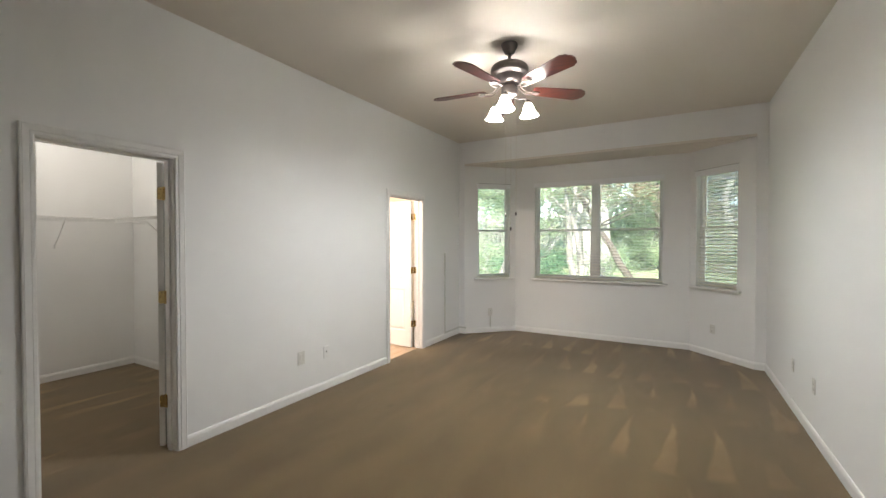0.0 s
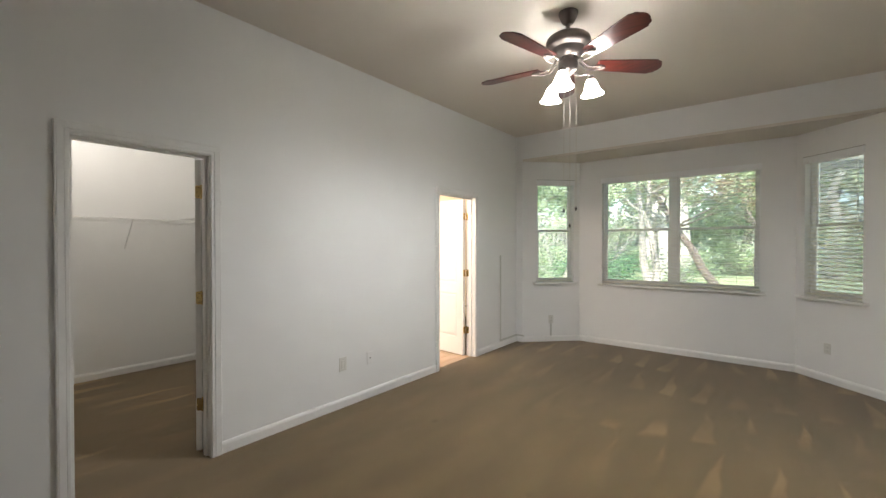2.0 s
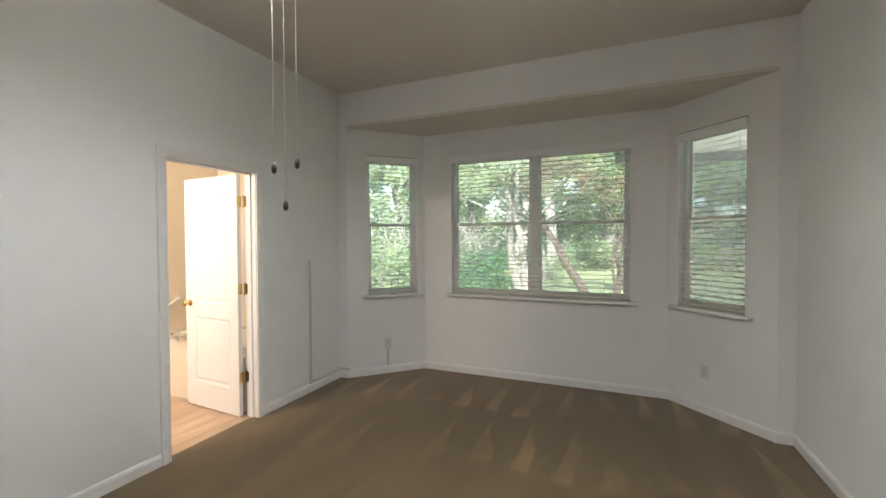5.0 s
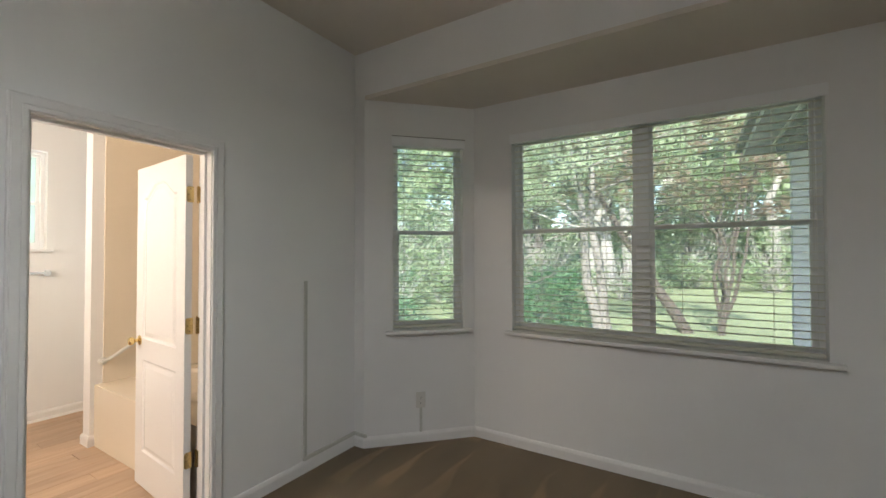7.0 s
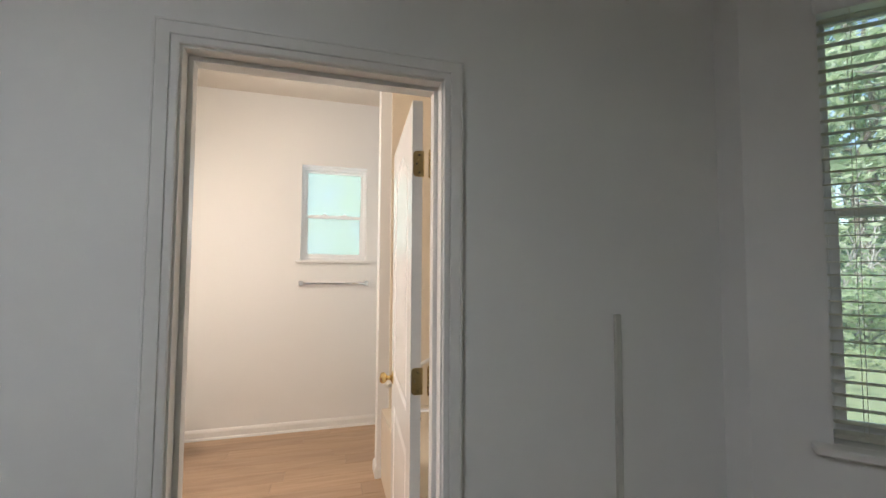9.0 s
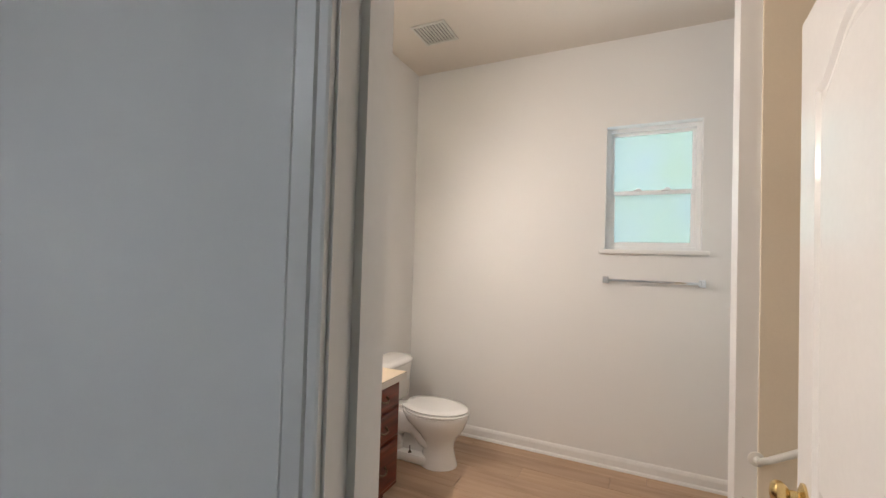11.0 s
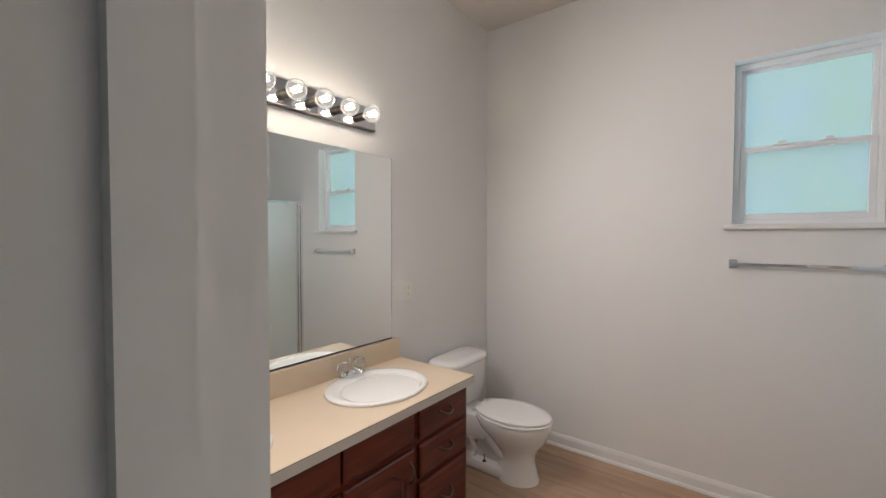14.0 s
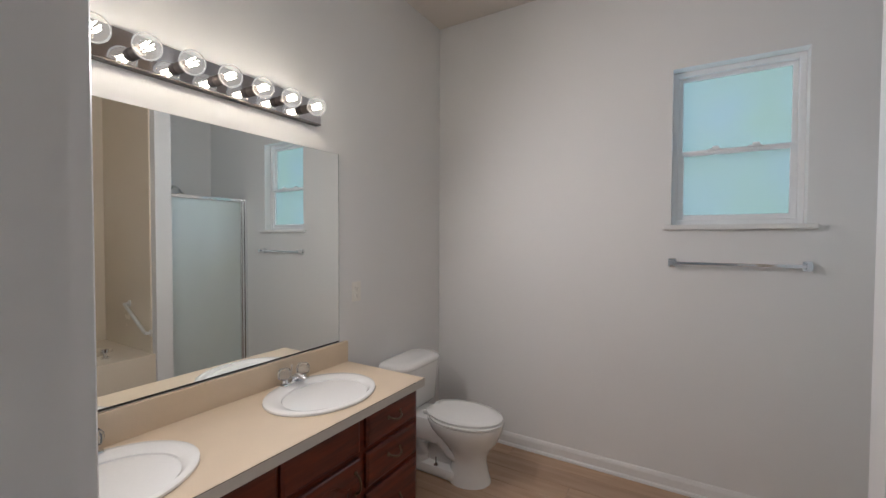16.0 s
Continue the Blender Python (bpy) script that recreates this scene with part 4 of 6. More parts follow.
FAN_TURN, LAMP_TURN, FAN_WATTS = 42.0, -82.0, 7.9
ceiling_fan()
outlet(on_west(3.294, 0.385), "white wall plate with a blank rectangular insert", "decora", 0.079, 0.122)
outlet(on_west(3.609, 0.373), "wall-white cable jack plate on the wall", "jack", plastic=TRIM)
outlet(on_east(5.276, 0.391))
outlet(on_east(4.649, 0.394))
outlet(on_run(M_RIGHT, 0.35, 0.355))
outlet(on_run(M_LEFT, 0.44, 0.33), "white surface-mounted outlet box fed by a raceway", "duplex", 0.075, 0.125)
# darker than the wall paint: the raceway's shade is put into its colour
RACE = material("shaded_raceway", (0.56, 0.56, 0.52), 0.45, var=0.04)
bm = boxes(((WX, 6.008, 0.086), (WX + 0.014, 6.032, 1.297)), ((WX, 6.008, 0.083), (WX + 0.016, NY, 0.108)), ((WX, NY - 0.016, 0.0835), (BAYL[0] + 0.03, NY, 0.1085)), bevel=0.003)
tagged(part("cable_raceway", bm, RACE), "painted plastic cable raceway up the wall above the baseboard", "raceway")
bm = boxes(((0.43, -0.014, 0.083), (0.45, 0.0, 0.27)), bevel=0.003, m=M_LEFT)
tagged(part("cable_raceway", bm, RACE), "short painted cable raceway below an outlet", "raceway")


# ---- closet ----
def wire_shelf(name, p, q, out, z, label, ends):
    """A ventilated wire shelf along a wall from p to q; out: the way from the wall; ends: where braces stand."""
    p, q, o = Vector((*p, z)), Vector((*q, z)), Vector((*out, 0))
    s = thing(name, (p + q) / 2, label, "wire shelf", "closet shelves")
    d = 0.305
    along = (q - p).normalized()
    bm = bmesh.new()
    for off, dz in ((0.01, 0), (d * 0.5, 0), (d, 0), (d, -0.045)):
        tube(bm, [p + o * off + Vector((0, 0, dz)), q + o * off + Vector((0, 0, dz))], 0.0034, 6)
    part("long_rods", bm, WIRE, s)
    n = int((q - p).length / 0.0254)
    bm = bmesh.new()
    for i in range(n + 1):
        a = p + along * (i * 0.0254)
        tube(bm, [a + o * 0.005 + Vector((0, 0, 0.004)), a + o * d + Vector((0, 0, 0.004)), a + o * (d + 0.001) + Vector((0, 0, -0.045))], 0.0018, 4)
    tagged(part("cross_wires", bm, WIRE, s), kind="stuff")
    for t in ends:
        a = p + along * t
        part("brace", tube(bmesh.new(), [a + o * (d - 0.01) + Vector((0, 0, -0.005)), a + o * 0.008 + Vector((0, 0, -0.29))], 0.0045, 8), WIRE, s)
        part("brace_foot", boxes(((a.x - 0.01 + o.x * 0.004, a.y - 0.01 + o.y * 0.004, z - 0.325), (a.x + 0.01 + o.x * 0.004, a.y + 0.01 + o.y * 0.004, z - 0.28)), bevel=0.003), WIRE, s)
    return s


wire_shelf("wire_shelf", (CL_W + 0.002, CL_S + 0.01), (CL_W + 0.002, CL_N - 0.01), (1, 0), 1.727, "white coated wire closet shelf on the back wall", (0.7, 1.35, 2.22))
wire_shelf("wire_shelf", (CL_W + 0.33, CL_N - 0.002), (-3.9, CL_N - 0.002), (0, -1), 1.732, "white coated wire closet shelf on the side wall", (0.55, 1.2))
bulb_light("closet_lamp", (-4.95, 1.85, CH - 0.14), 6.2, (1.0, 0.95, 0.88), 0.09)

# ---- bathroom ----
bm = boxes(((-3.212, BD0, 0.88), (-3.184, BD0 + 0.0016, 0.945)), bevel=0.0005)
box(bm, (-3.206, BD0 + 0.0014, 0.897), (-3.194, BD0 + 0.0022, 0.928))
tagged(part("strike_plate", bm, BRASS), "small brass strike plate on the bathroom door jamb", "strike plate")

VX0, VX1, VY, VZ = -4.825, WB, 3.778, 0.757


def vanity():
    v = thing("vanity_cabinet", ((VX0 + VX1) / 2, (BATH_S + VY) / 2, 0), "dark cherry bathroom vanity cabinet with drawers and doors", "vanity")
    f = VY - 0.035
    part("body", boxes(((VX0 + 0.015, BATH_S, 0.10), (VX1, f - 0.02, VZ - 0.04)), ((VX0 + 0.03, BATH_S, 0.0), (VX1, f - 0.08, 0.10))), CHERRY, v)
    part("face_frame", boxes(((VX0 + 0.015, f - 0.02, 0.10), (VX1, f, VZ - 0.04)), bevel=0.001), CHERRY, v)

    def front(name, x0, x1, z0, z1, steps, label=""):
        bm = bmesh.new()
        m = Matrix()
        t = 0.02
        poly = [(x0 + 0.05, z0 + 0.05), (x1 - 0.05, z0 + 0.05), (x1 - 0.05, z1 - 0.05), (x0 + 0.05, z1 - 0.05)]
        if steps == "door":
            poly = arch_outline(x0 + 0.05, x1 - 0.05, z0 + 0.05, z1 - 0.045, 0.05)
            a = panel_sheet(bm, (x0 + 0.006, z0 + 0.006, x1 - 0.006, z1 - 0.006), [poly], f + t, 1, m, ((0.006, -0.007), (0.014, -0.008), (0.036, -0.001)))
        else:
            vs = [bm.verts.new((x, f + t, z)) for x, z in ((x0 + 0.012, z0 + 0.012), (x1 - 0.012, z0 + 0.012), (x1 - 0.012, z1 - 0.012), (x0 + 0.012, z1 - 0.012))]
            bm.faces.new(vs)
            a = vs
        mid = [bm.verts.new((x, f + t - 0.006, z)) for x, z in ((x0, z0), (x1, z0), (x1, z1), (x0, z1))]
        low = [bm.verts.new((x, f, z)) for x, z in ((x0, z0), (x1, z0), (x1, z1), (x0, z1))]
        for r, s in ((a, mid), (mid, low)):
            for i in range(4):
                bm.faces.new((r[i], r[(i + 1) % 4], s[(i + 1) % 4], s[i]))
        return part(name, bm, CHERRY, v, label)

    def pull(x, z, parent, upright=False):
        y = f + 0.02
        pts = []
        for i in range(9):
            u = -1 + i / 4
            e = 0.028 * (1 - u * u) ** 0.5 + 0.001
            sag = -0.014 * (1 - u * u)
            pts.append((x, y + e, z + 0.042 * u) if upright else (x + 0.042 * u, y + e, z + sag))
        bm = tube(bmesh.new(), pts, 0.0048, 8)
        for u in (-1, 1):
            c = (x, y, z + 0.042 * u) if upright else (x + 0.042 * u, y, z)
            lathe(bm, [(0.009, 0), (0.009, 0.003), (0.005, 0.006)], Matrix.Translation(c) @ Matrix.Rotation(radians(-90), 4, "X"), 10)
        part("handle", bm, DARKBRASS, parent, "dark brass bail handle", True)

    for x0, x1, kind in VAN_BAYS:
        if kind == "drawers":
            for a, b in ((0.712, 0.575), (0.55, 0.40), (0.375, 0.13)):
                d = front("drawer", x0, x1, b, a, "flat")
                pull((x0 + x1) / 2, (a + b) / 2 + 0.01, d)
        else:
            front("false_front", x0, x1, 0.575, 0.712, "flat")
            d = front("cabinet_door", x0, x1, 0.13, 0.55, "door", "raised-panel cabinet door with an arched panel")
            pull(x0 + 0.03 if kind == "door_l" else x1 - 0.03, 0.46, d, True)
    return v


VAN_BAYS = [(-4.785, -4.425, "drawers"), (-4.385, -4.008, "door_l"), (-3.995, -3.615, "door_r"), (-3.578, -3.24, "drawers")]
vanity()


def ellipse(cx, cy, a, b, n=40):
    return [(cx + a * math.cos(2 * math.pi * i / n), cy + b * math.sin(2 * math.pi * i / n)) for i in range(n)]


# laminate greyed to stand for the weaker light on the counter's edge
EDGE = material("laminate_edge_shaded", (0.60, 0.57, 0.52), 0.4, var=0.04)
SINKS = [(-4.415, 3.505), (-3.60, 3.505)]


def countertop():
    c = thing("countertop", ((VX0 + VX1) / 2, 3.5, VZ), "beige laminate bathroom countertop with backsplash on the vanity", "countertop")
    bm = bmesh.new()
    loops = [[(VX0 - 0.005, BATH_S), (VX1, BATH_S), (VX1, VY), (VX0 - 0.005, VY)]] + [ellipse(x, y, 0.235, 0.195) for x, y in SINKS]
    edges, rings = [], []
    for lp in loops:
        vs = [bm.verts.new((x, y, VZ)) for x, y in lp]
        rings.append(vs)
        edges += [bm.edges.new((vs[i], vs[(i + 1) % len(vs)])) for i in range(len(vs))]
    bmesh.ops.triangle_fill(bm, use_beauty=True, edges=edges)
    for vs in rings:
        low = [bm.verts.new((v.co.x, v.co.y, VZ - 0.04)) for v in vs]
        for i in range(len(vs)):
            bm.faces.new((vs[i], vs[(i + 1) % len(vs)], low[(i + 1) % len(vs)], low[i]))
    part("slab", bm, LAMINATE, c)
    part("backsplash", boxes(((VX0 - 0.005, BATH_S, VZ), (VX1, BATH_S + 0.02, VZ + 0.116)), bevel=0.002), LAMINATE, c)
    part("edge_band", boxes(((VX0 - 0.006, VY, VZ - 0.040), (VX1, VY + 0.0012, VZ - 0.003)), ((VX0 - 0.0062, BATH_S + 0.001, VZ - 0.040), (VX0 - 0.005, VY, VZ - 0.003))), EDGE, c, "laminate edge band with its weaker light painted in as grey")
    part("seam", boxes(((VX0 - 0.005, VY - 0.001, VZ - 0.003), (VX1, VY + 0.0008, VZ - 0.0015))), SLOT, c)
    return c


countertop()


def sink(x, y):
    s = thing("sink", (x, y, VZ), "white oval drop-in porcelain sink in the countertop", "sink", "bathroom sinks")
    m = Matrix.Translation((x, y, VZ))
    prof = [(1.03, 0.0), (1.045, 0.004), (1.04, 0.011), (1.0, 0.016), (0.93, 0.015), (0.86, 0.012), (0.80, 0.006), (0.765, -0.010), (0.71, -0.05), (0.60, -0.10), (0.42, -0.135), (0.20, -0.147), (0.09, -0.149)]
    bm = lathe(bmesh.new(), prof, m, 48, True, 0.248, 0.208)
    for p in bm.verts:
        u = math.hypot((p.co.x - x) / 0.248, (p.co.y - y) / 0.208)
        p.co.y += 0.026 * max(0.0, min(1.0, (0.95 - u) / 0.12))
    part("basin", bm, PORCELAIN, s, "", True)
    m = Matrix.Translation((x, y + 0.026, VZ))
    part("drain", lathe(bmesh.new(), [(0.026, -0.1485), (0.026, -0.1455), (0.018, -0.1465), (0.004, -0.146)], m, 18), CHROME, s, "", True)
    return s


def faucet(x, y):
    f = thing("faucet", (x, y, VZ + 0.014), "chrome bathroom faucet with clear knobs on a sink", "faucet", "bathroom faucets")
    m = Matrix.Translation((x, y, VZ + 0.013))
    bm = boxes(((-0.08, -0.028, 0.0), (0.08, 0.028, 0.016)), bevel=0.009, m=m)
    part("base", bm, CHROME, f, "", True)
    bm = tube(bmesh.new(), [(0, -0.005, 0.008), (0, 0.006, 0.030), (0, 0.032, 0.040), (0, 0.070, 0.037), (0, 0.086, 0.027)], 0.012, 12, m, [0.021, 0.019, 0.016, 0.013, 0.011])
    part("spout", bm, CHROME, f, "", True)
    bm = lathe(bmesh.new(), [(0.002, 0.05), (0.003, 0.075), (0.006, 0.078), (0.004, 0.084)], m @ Matrix.Translation((0, -0.016, 0)), 8)
    part("lift_rod", bm, CHROME, f, "", True)
    for sx in (-0.052, 0.052):
        k = m @ Matrix.Translation((sx, 0, 0))
        st = part("valve_stem", lathe(bmesh.new(), [(0.016, 0.014), (0.016, 0.022), (0.011, 0.03), (0.011, 0.036)], k, 14), CHROME, f, "", True)
        bm = bmesh.new()
        seg = 20
        rings = []
        for r, z in ((0.018, 0.030), (0.027, 0.036), (0.031, 0.05), (0.030, 0.066), (0.022, 0.078), (0.008, 0.081)):
            rings.append([bm.verts.new(k @ Vector((r * (1 + 0.06 * (i % 2)) * math.cos(2 * math.pi * i / seg), r * (1 + 0.06 * (i % 2)) * math.sin(2 * math.pi * i / seg), z))) for i in range(seg)])
        for p, q in zip(rings, rings[1:]):
            for i in range(seg):
                bm.faces.new((p[i], p[(i + 1) % seg], q[(i + 1) % seg], q[i]))
        bm.faces.new(rings[0][::-1]); bm.faces.new(rings[-1])
        part("knob", bm, CLEAR, st, "clear faceted acrylic knob")
    return f


CLEAR = material("clear_acrylic", (0.92, 0.94, 0.95), 0.06, var=0.0, bump=0.0)
CLEAR.node_tree.nodes["Principled BSDF"].inputs["Transmission Weight"].default_value = 0.92
for sx, sy in SINKS:
    sink(sx, sy)
    faucet(sx, BATH_S + 0.078)


def toilet(cx):
    t = thing("toilet", (cx, 3.6, 0), "white porcelain two-piece toilet with the lid closed", "toilet")
    w = BATH_S
    T = Matrix.Translation

    def ring(bm, cy, z, a, bf, bb, square=False, n=40):
        out = []
        for i in range(n):
            th = 2 * math.pi * i / n
            s = math.sin(th)
            if square and s < 0:
                k = math.cos(th)
                out.append(bm.verts.new((cx + a * (1 - 0.42 * abs(s)) * math.copysign(abs(k) ** 0.16, k), cy - bb * abs(s) ** 0.6, z)))
            else:
                out.append(bm.verts.new((cx + a * math.cos(th), cy + (bf if s > 0 else bb) * s, z)))
        return out

    def loft(rings, cap0=True, cap1=True):
        bm = bmesh.new()
        rs = [ring(bm, *r) for r in rings]
        for p, q in zip(rs, rs[1:]):
            n = len(p)
            for i in range(n):
                bm.faces.new((p[i], p[(i + 1) % n], q[(i + 1) % n], q[i]))
        if cap0:
            bm.faces.new(rs[0][::-1])
        if cap1:
            bm.faces.new(rs[-1])
        return bm

    c = w + 0.485
    part("bowl", loft([(c + 0.045, 0.0, 0.118, 0.145, 0.12), (c + 0.045, 0.015, 0.117, 0.143, 0.12), (c + 0.045, 0.06, 0.108, 0.128, 0.11), (c + 0.045, 0.13, 0.100, 0.116, 0.10), (c + 0.045, 0.18, 0.104, 0.124, 0.10), (c + 0.035, 0.23, 0.124, 0.160, 0.12), (c + 0.02, 0.28, 0.150, 0.212, 0.15), (c, 0.33, 0.172, 0.250, 0.19), (c, 0.375, 0.182, 0.265, 0.22), (c, 0.392, 0.180, 0.262, 0.22)]), PORCELAIN, t, "", True)
    part("trapway", tube(bmesh.new(), [(cx + 0.055, c + 0.05, 0.12), (cx + 0.06, c - 0.03, 0.17), (cx + 0.062, c - 0.10, 0.25), (cx + 0.062, c - 0.17, 0.285), (cx + 0.062, c - 0.23, 0.22), (cx + 0.06, c - 0.25, 0.12), (cx + 0.058, c - 0.25, 0.05)], 0.05, 14, None, [0.030, 0.042, 0.046, 0.048, 0.046, 0.044, 0.044]), PORCELAIN, t, "", True)
    part("rear_base", boxes(((cx - 0.105, w + 0.13, 0.0), (cx + 0.105, c + 0.02, 0.075)), ((cx - 0.045, w + 0.10, 0.04), (cx + 0.045, c, 0.33)), bevel=0.022), PORCELAIN, t, "", True)
    part("rear_deck", boxes(((cx - 0.115, w + 0.03, 0.22), (cx + 0.115, c - 0.10, 0.385)), bevel=0.03), PORCELAIN, t, "", True)
    part("seat", loft([(c, 0.394, 0.178, 0.262, 0.20), (c, 0.399, 0.185, 0.270, 0.205), (c, 0.409, 0.185, 0.270, 0.205), (c, 0.413, 0.180, 0.265, 0.20)]), PORCELAIN, t, "", True)
    part("lid", loft([(c, 0.415, 0.170, 0.258, 0.205, True), (c, 0.419, 0.174, 0.263, 0.208, True), (c, 0.428, 0.174, 0.262, 0.208, True), (c, 0.433, 0.168, 0.254, 0.203, True), (c, 0.437, 0.13, 0.19, 0.16, True)]), PORCELAIN, t, "", True)
    for s in (-0.07, 0.07):
        part("seat_hinge", boxes(((cx + s - 0.014, c - 0.232, 0.392), (cx + s + 0.014, c - 0.205, 0.420)), bevel=0.006), PORCELAIN, t, "", True)
    bm = bmesh.new()
    rows = []
    for hw, y0, y1, z in ((0.18, 0.025, 0.17, 0.385), (0.195, 0.015, 0.19, 0.41), (0.215, 0.012, 0.205, 0.685)):
        r = 0.05
        pts = []
        for px, py, a0 in ((hw - r, y1 - r, 0), (-hw + r, y1 - r, 90), (-hw + 0.015, y0 + 0.015, 180), (hw - 0.015, y0 + 0.015, 270)):
            rr = r if a0 < 180 else 0.015
            for k in range(6):
                th = radians(a0 + 18 * k)
                pts.append(bm.verts.new((cx + px + rr * math.cos(th), w + py + rr * math.sin(th), z)))
        rows.append(pts)
    for p, q in zip(rows, rows[1:]):
        for i in range(len(p)):
            bm.faces.new((p[i], p[(i + 1) % len(p)], q[(i + 1) % len(p)], q[i]))
    bm.faces.new(rows[0][::-1]); bm.faces.new(rows[-1])
    part("tank", bm, PORCELAIN, t, "", True)
    bm = bmesh.new()
    rows = []
    for grow, z in ((-0.004, 0.686), (0.010, 0.689), (0.016, 0.700), (0.015, 0.714), (0.004, 0.727), (-0.014, 0.734), (-0.05, 0.737)):
        hw, y0, y1, r = 0.222 + grow, 0.012, 0.21 + grow, 0.105 if grow > -0.03 else 0.07
        pts = []
        for px, py, a0 in ((hw - r, y1 - r, 0), (-hw + r, y1 - r, 90), (-hw + 0.03, y0 + 0.03, 180), (hw - 0.03, y0 + 0.03, 270)):
            rr = r if a0 < 180 else 0.03
            for k in range(6):
                th = radians(a0 + 18 * k)
                pts.append(bm.verts.new((cx + px + rr * math.cos(th), w + py + rr * math.sin(th), z)))
        rows.append(pts)
    for p, q in zip(rows, rows[1:]):
        for i in range(len(p)):
            bm.faces.new((p[i], p[(i + 1) % len(p)], q[(i + 1) % len(p)], q[i]))
    bm.faces.new(rows[0][::-1]); bm.faces.new(rows[-1])
    part("tank_lid", bm, PORCELAIN, t, "", True)
    for s in (-1, 1):
        part("floor_bolt", lathe(bmesh.new(), [(0.013, 0.0), (0.013, 0.004), (0.008, 0.006), (0.008, 0.012), (0.0035, 0.014), (0.0035, 0.052), (0.001, 0.053)], T((cx + s * 0.086, c - 0.13, 0.074)), 12), PEWTER, t, "dark metal floor bolt", True)
    t.scale = (1, 1, 0.92)
    return t


toilet(-5.32)
bm = lathe(bmesh.new(), [(0.022, 0.0), (0.022, 0.004), (0.008, 0.008), (0.007, 0.07)], Matrix.Translation((-5.02, BATH_S, 0.16)) @ Matrix.Rotation(radians(-90), 4, "X"), 12)
sv = thing("supply_valve", (-5.02, BATH_S, 0.16), "chrome water supply valve with a flexible hose beside the toilet", "valve")
part("stub_pipe", bm, CHROME, sv, "", True)
part("hose", tube(bmesh.new(), [(-5.02, BATH_S + 0.07, 0.17), (-5.02, BATH_S + 0.075, 0.23), (-5.06, BATH_S + 0.08, 0.29), (-5.12, BATH_S + 0.10, 0.345), (-5.13, BATH_S + 0.10, 0.385)], 0.005, 8), CHROME, sv, "", True)
part("handle", lathe(bmesh.new(), [(0.016, 0.07), (0.016, 0.085), (0.006, 0.088)], Matrix.Translation((-5.02, BATH_S, 0.16)) @ Matrix.Rotation(radians(-90), 4, "X"), 12, True, 1.0, 0.5), CHROME, sv, "", True)

# mirror with a fine dark edge
MX0, MX1, MZ0, MZ1 = -4.777, -3.235, 0.876, 1.913
mr = thing("wall_mirror", ((MX0 + MX1) / 2, BATH_S, MZ0), "large frameless wall mirror above the vanity", "mirror")
part("mirror_backing", boxes(((MX0, BATH_S, MZ0 - 0.001), (MX1, BATH_S + 0.004, MZ1))), SLOT, mr)
part("mirror_glass", boxes(((MX0 + 0.004, BATH_S + 0.004, MZ0 + 0.008), (MX1 - 0.002, BATH_S + 0.006, MZ1 - 0.001))), MIRROR, mr)

# chrome darkened so the tint holds the reflection of a dimmer room
BARMIRROR = material("light_bar_mirror", (0.54, 0.54, 0.56), 0.06, 1.0, var=0.03, scale=20, bump=0.0)
FILAMENT = material("filament", (1, 0.9, 0.7), 0.5, emit=(1.0, 0.80, 0.55), strength=45.0)
BULBGLASS = glass_pane("bulb_glass", (0.98, 0.97, 0.94), 0.02, 1.12)


_bn, _bl = BULBGLASS.node_tree.nodes, BULBGLASS.node_tree.links
# weak emission added to the glass imitates the filaments' halo
_em = _bn.new("ShaderNodeEmission")
_em.inputs[0].default_value, _em.inputs[1].default_value = (1.0, 0.86, 0.68, 1), 0.13
_ad = _bn.new("ShaderNodeAddShader")
_out = _bn["Material Output"]
_src = _out.inputs[0].links[0].from_socket
_bl.new(_src, _ad.inputs[0]); _bl.new(_em.outputs[0], _ad.inputs[1]); _bl.new(_ad.outputs[0], _out.inputs[0])


def vanity_light():
    x0, x1, z0, z1 = -4.624, -3.40, 2.036, 2.148
    v = thing("vanity_light", ((x0 + x1) / 2, BATH_S, (z0 + z1) / 2), "mirrored chrome bathroom light bar with clear globe bulbs, lit", "light fixture")
    part("light_bar", boxes(((x0, BATH_S, z0), (x1, BATH_S + 0.035, z1)), bevel=0.003), BARMIRROR, v, "mirrored backplate")
    part("bar_lip", boxes(((x0, BATH_S + 0.001, z0 - 0.006), (x1, BATH_S + 0.037, z0 - 0.0005))), PEWTER, v)
    for i in range(8):
        x = -4.515 + 0.1425 * i
        m = Matrix.Translation((x, BATH_S + 0.065, 2.0825)) @ Matrix.Rotation(radians(-90), 4, "X")
        so = part("socket", lathe(bmesh.new(), [(0.021, -0.03), (0.021, 0.006), (0.018, 0.012), (0.0, 0.013)], m, 18), PEWTER, v, "dark metal bulb socket", True)
        r = 0.044
        prof = [(0.014, 0.012), (0.016, 0.020)] + [(r * math.sin(radians(a)), 0.062 - r * math.cos(radians(a))) for a in range(30, 180, 15)] + [(0.001, 0.062 + r)]
        g = part("bulb", lathe(bmesh.new(), prof, m, 20), BULBGLASS, so, "clear glass globe bulb", True)
        g.visible_shadow = False
        bm = bmesh.new()
        for k in range(6):
            a = radians(30 + 60 * k)
            tube(bm, [(0.010 * math.cos(a), 0.010 * math.sin(a), 0.038), (0.013 * math.cos(a), 0.013 * math.sin(a), 0.080)], 0.0019, 6, m)
        part("filament", bm, FILAMENT, so, "glowing filament")
        bar_bulb_light(m @ Vector((0, 0, 0.075)), VANITY_WATTS, (1.0, 0.81, 0.66))
    return v


VANITY_WATTS = 6.9
vanity_light()
IVORY = material("ivory_plastic", (0.84, 0.82, 0.76), 0.35, var=0.02, bump=0.0)
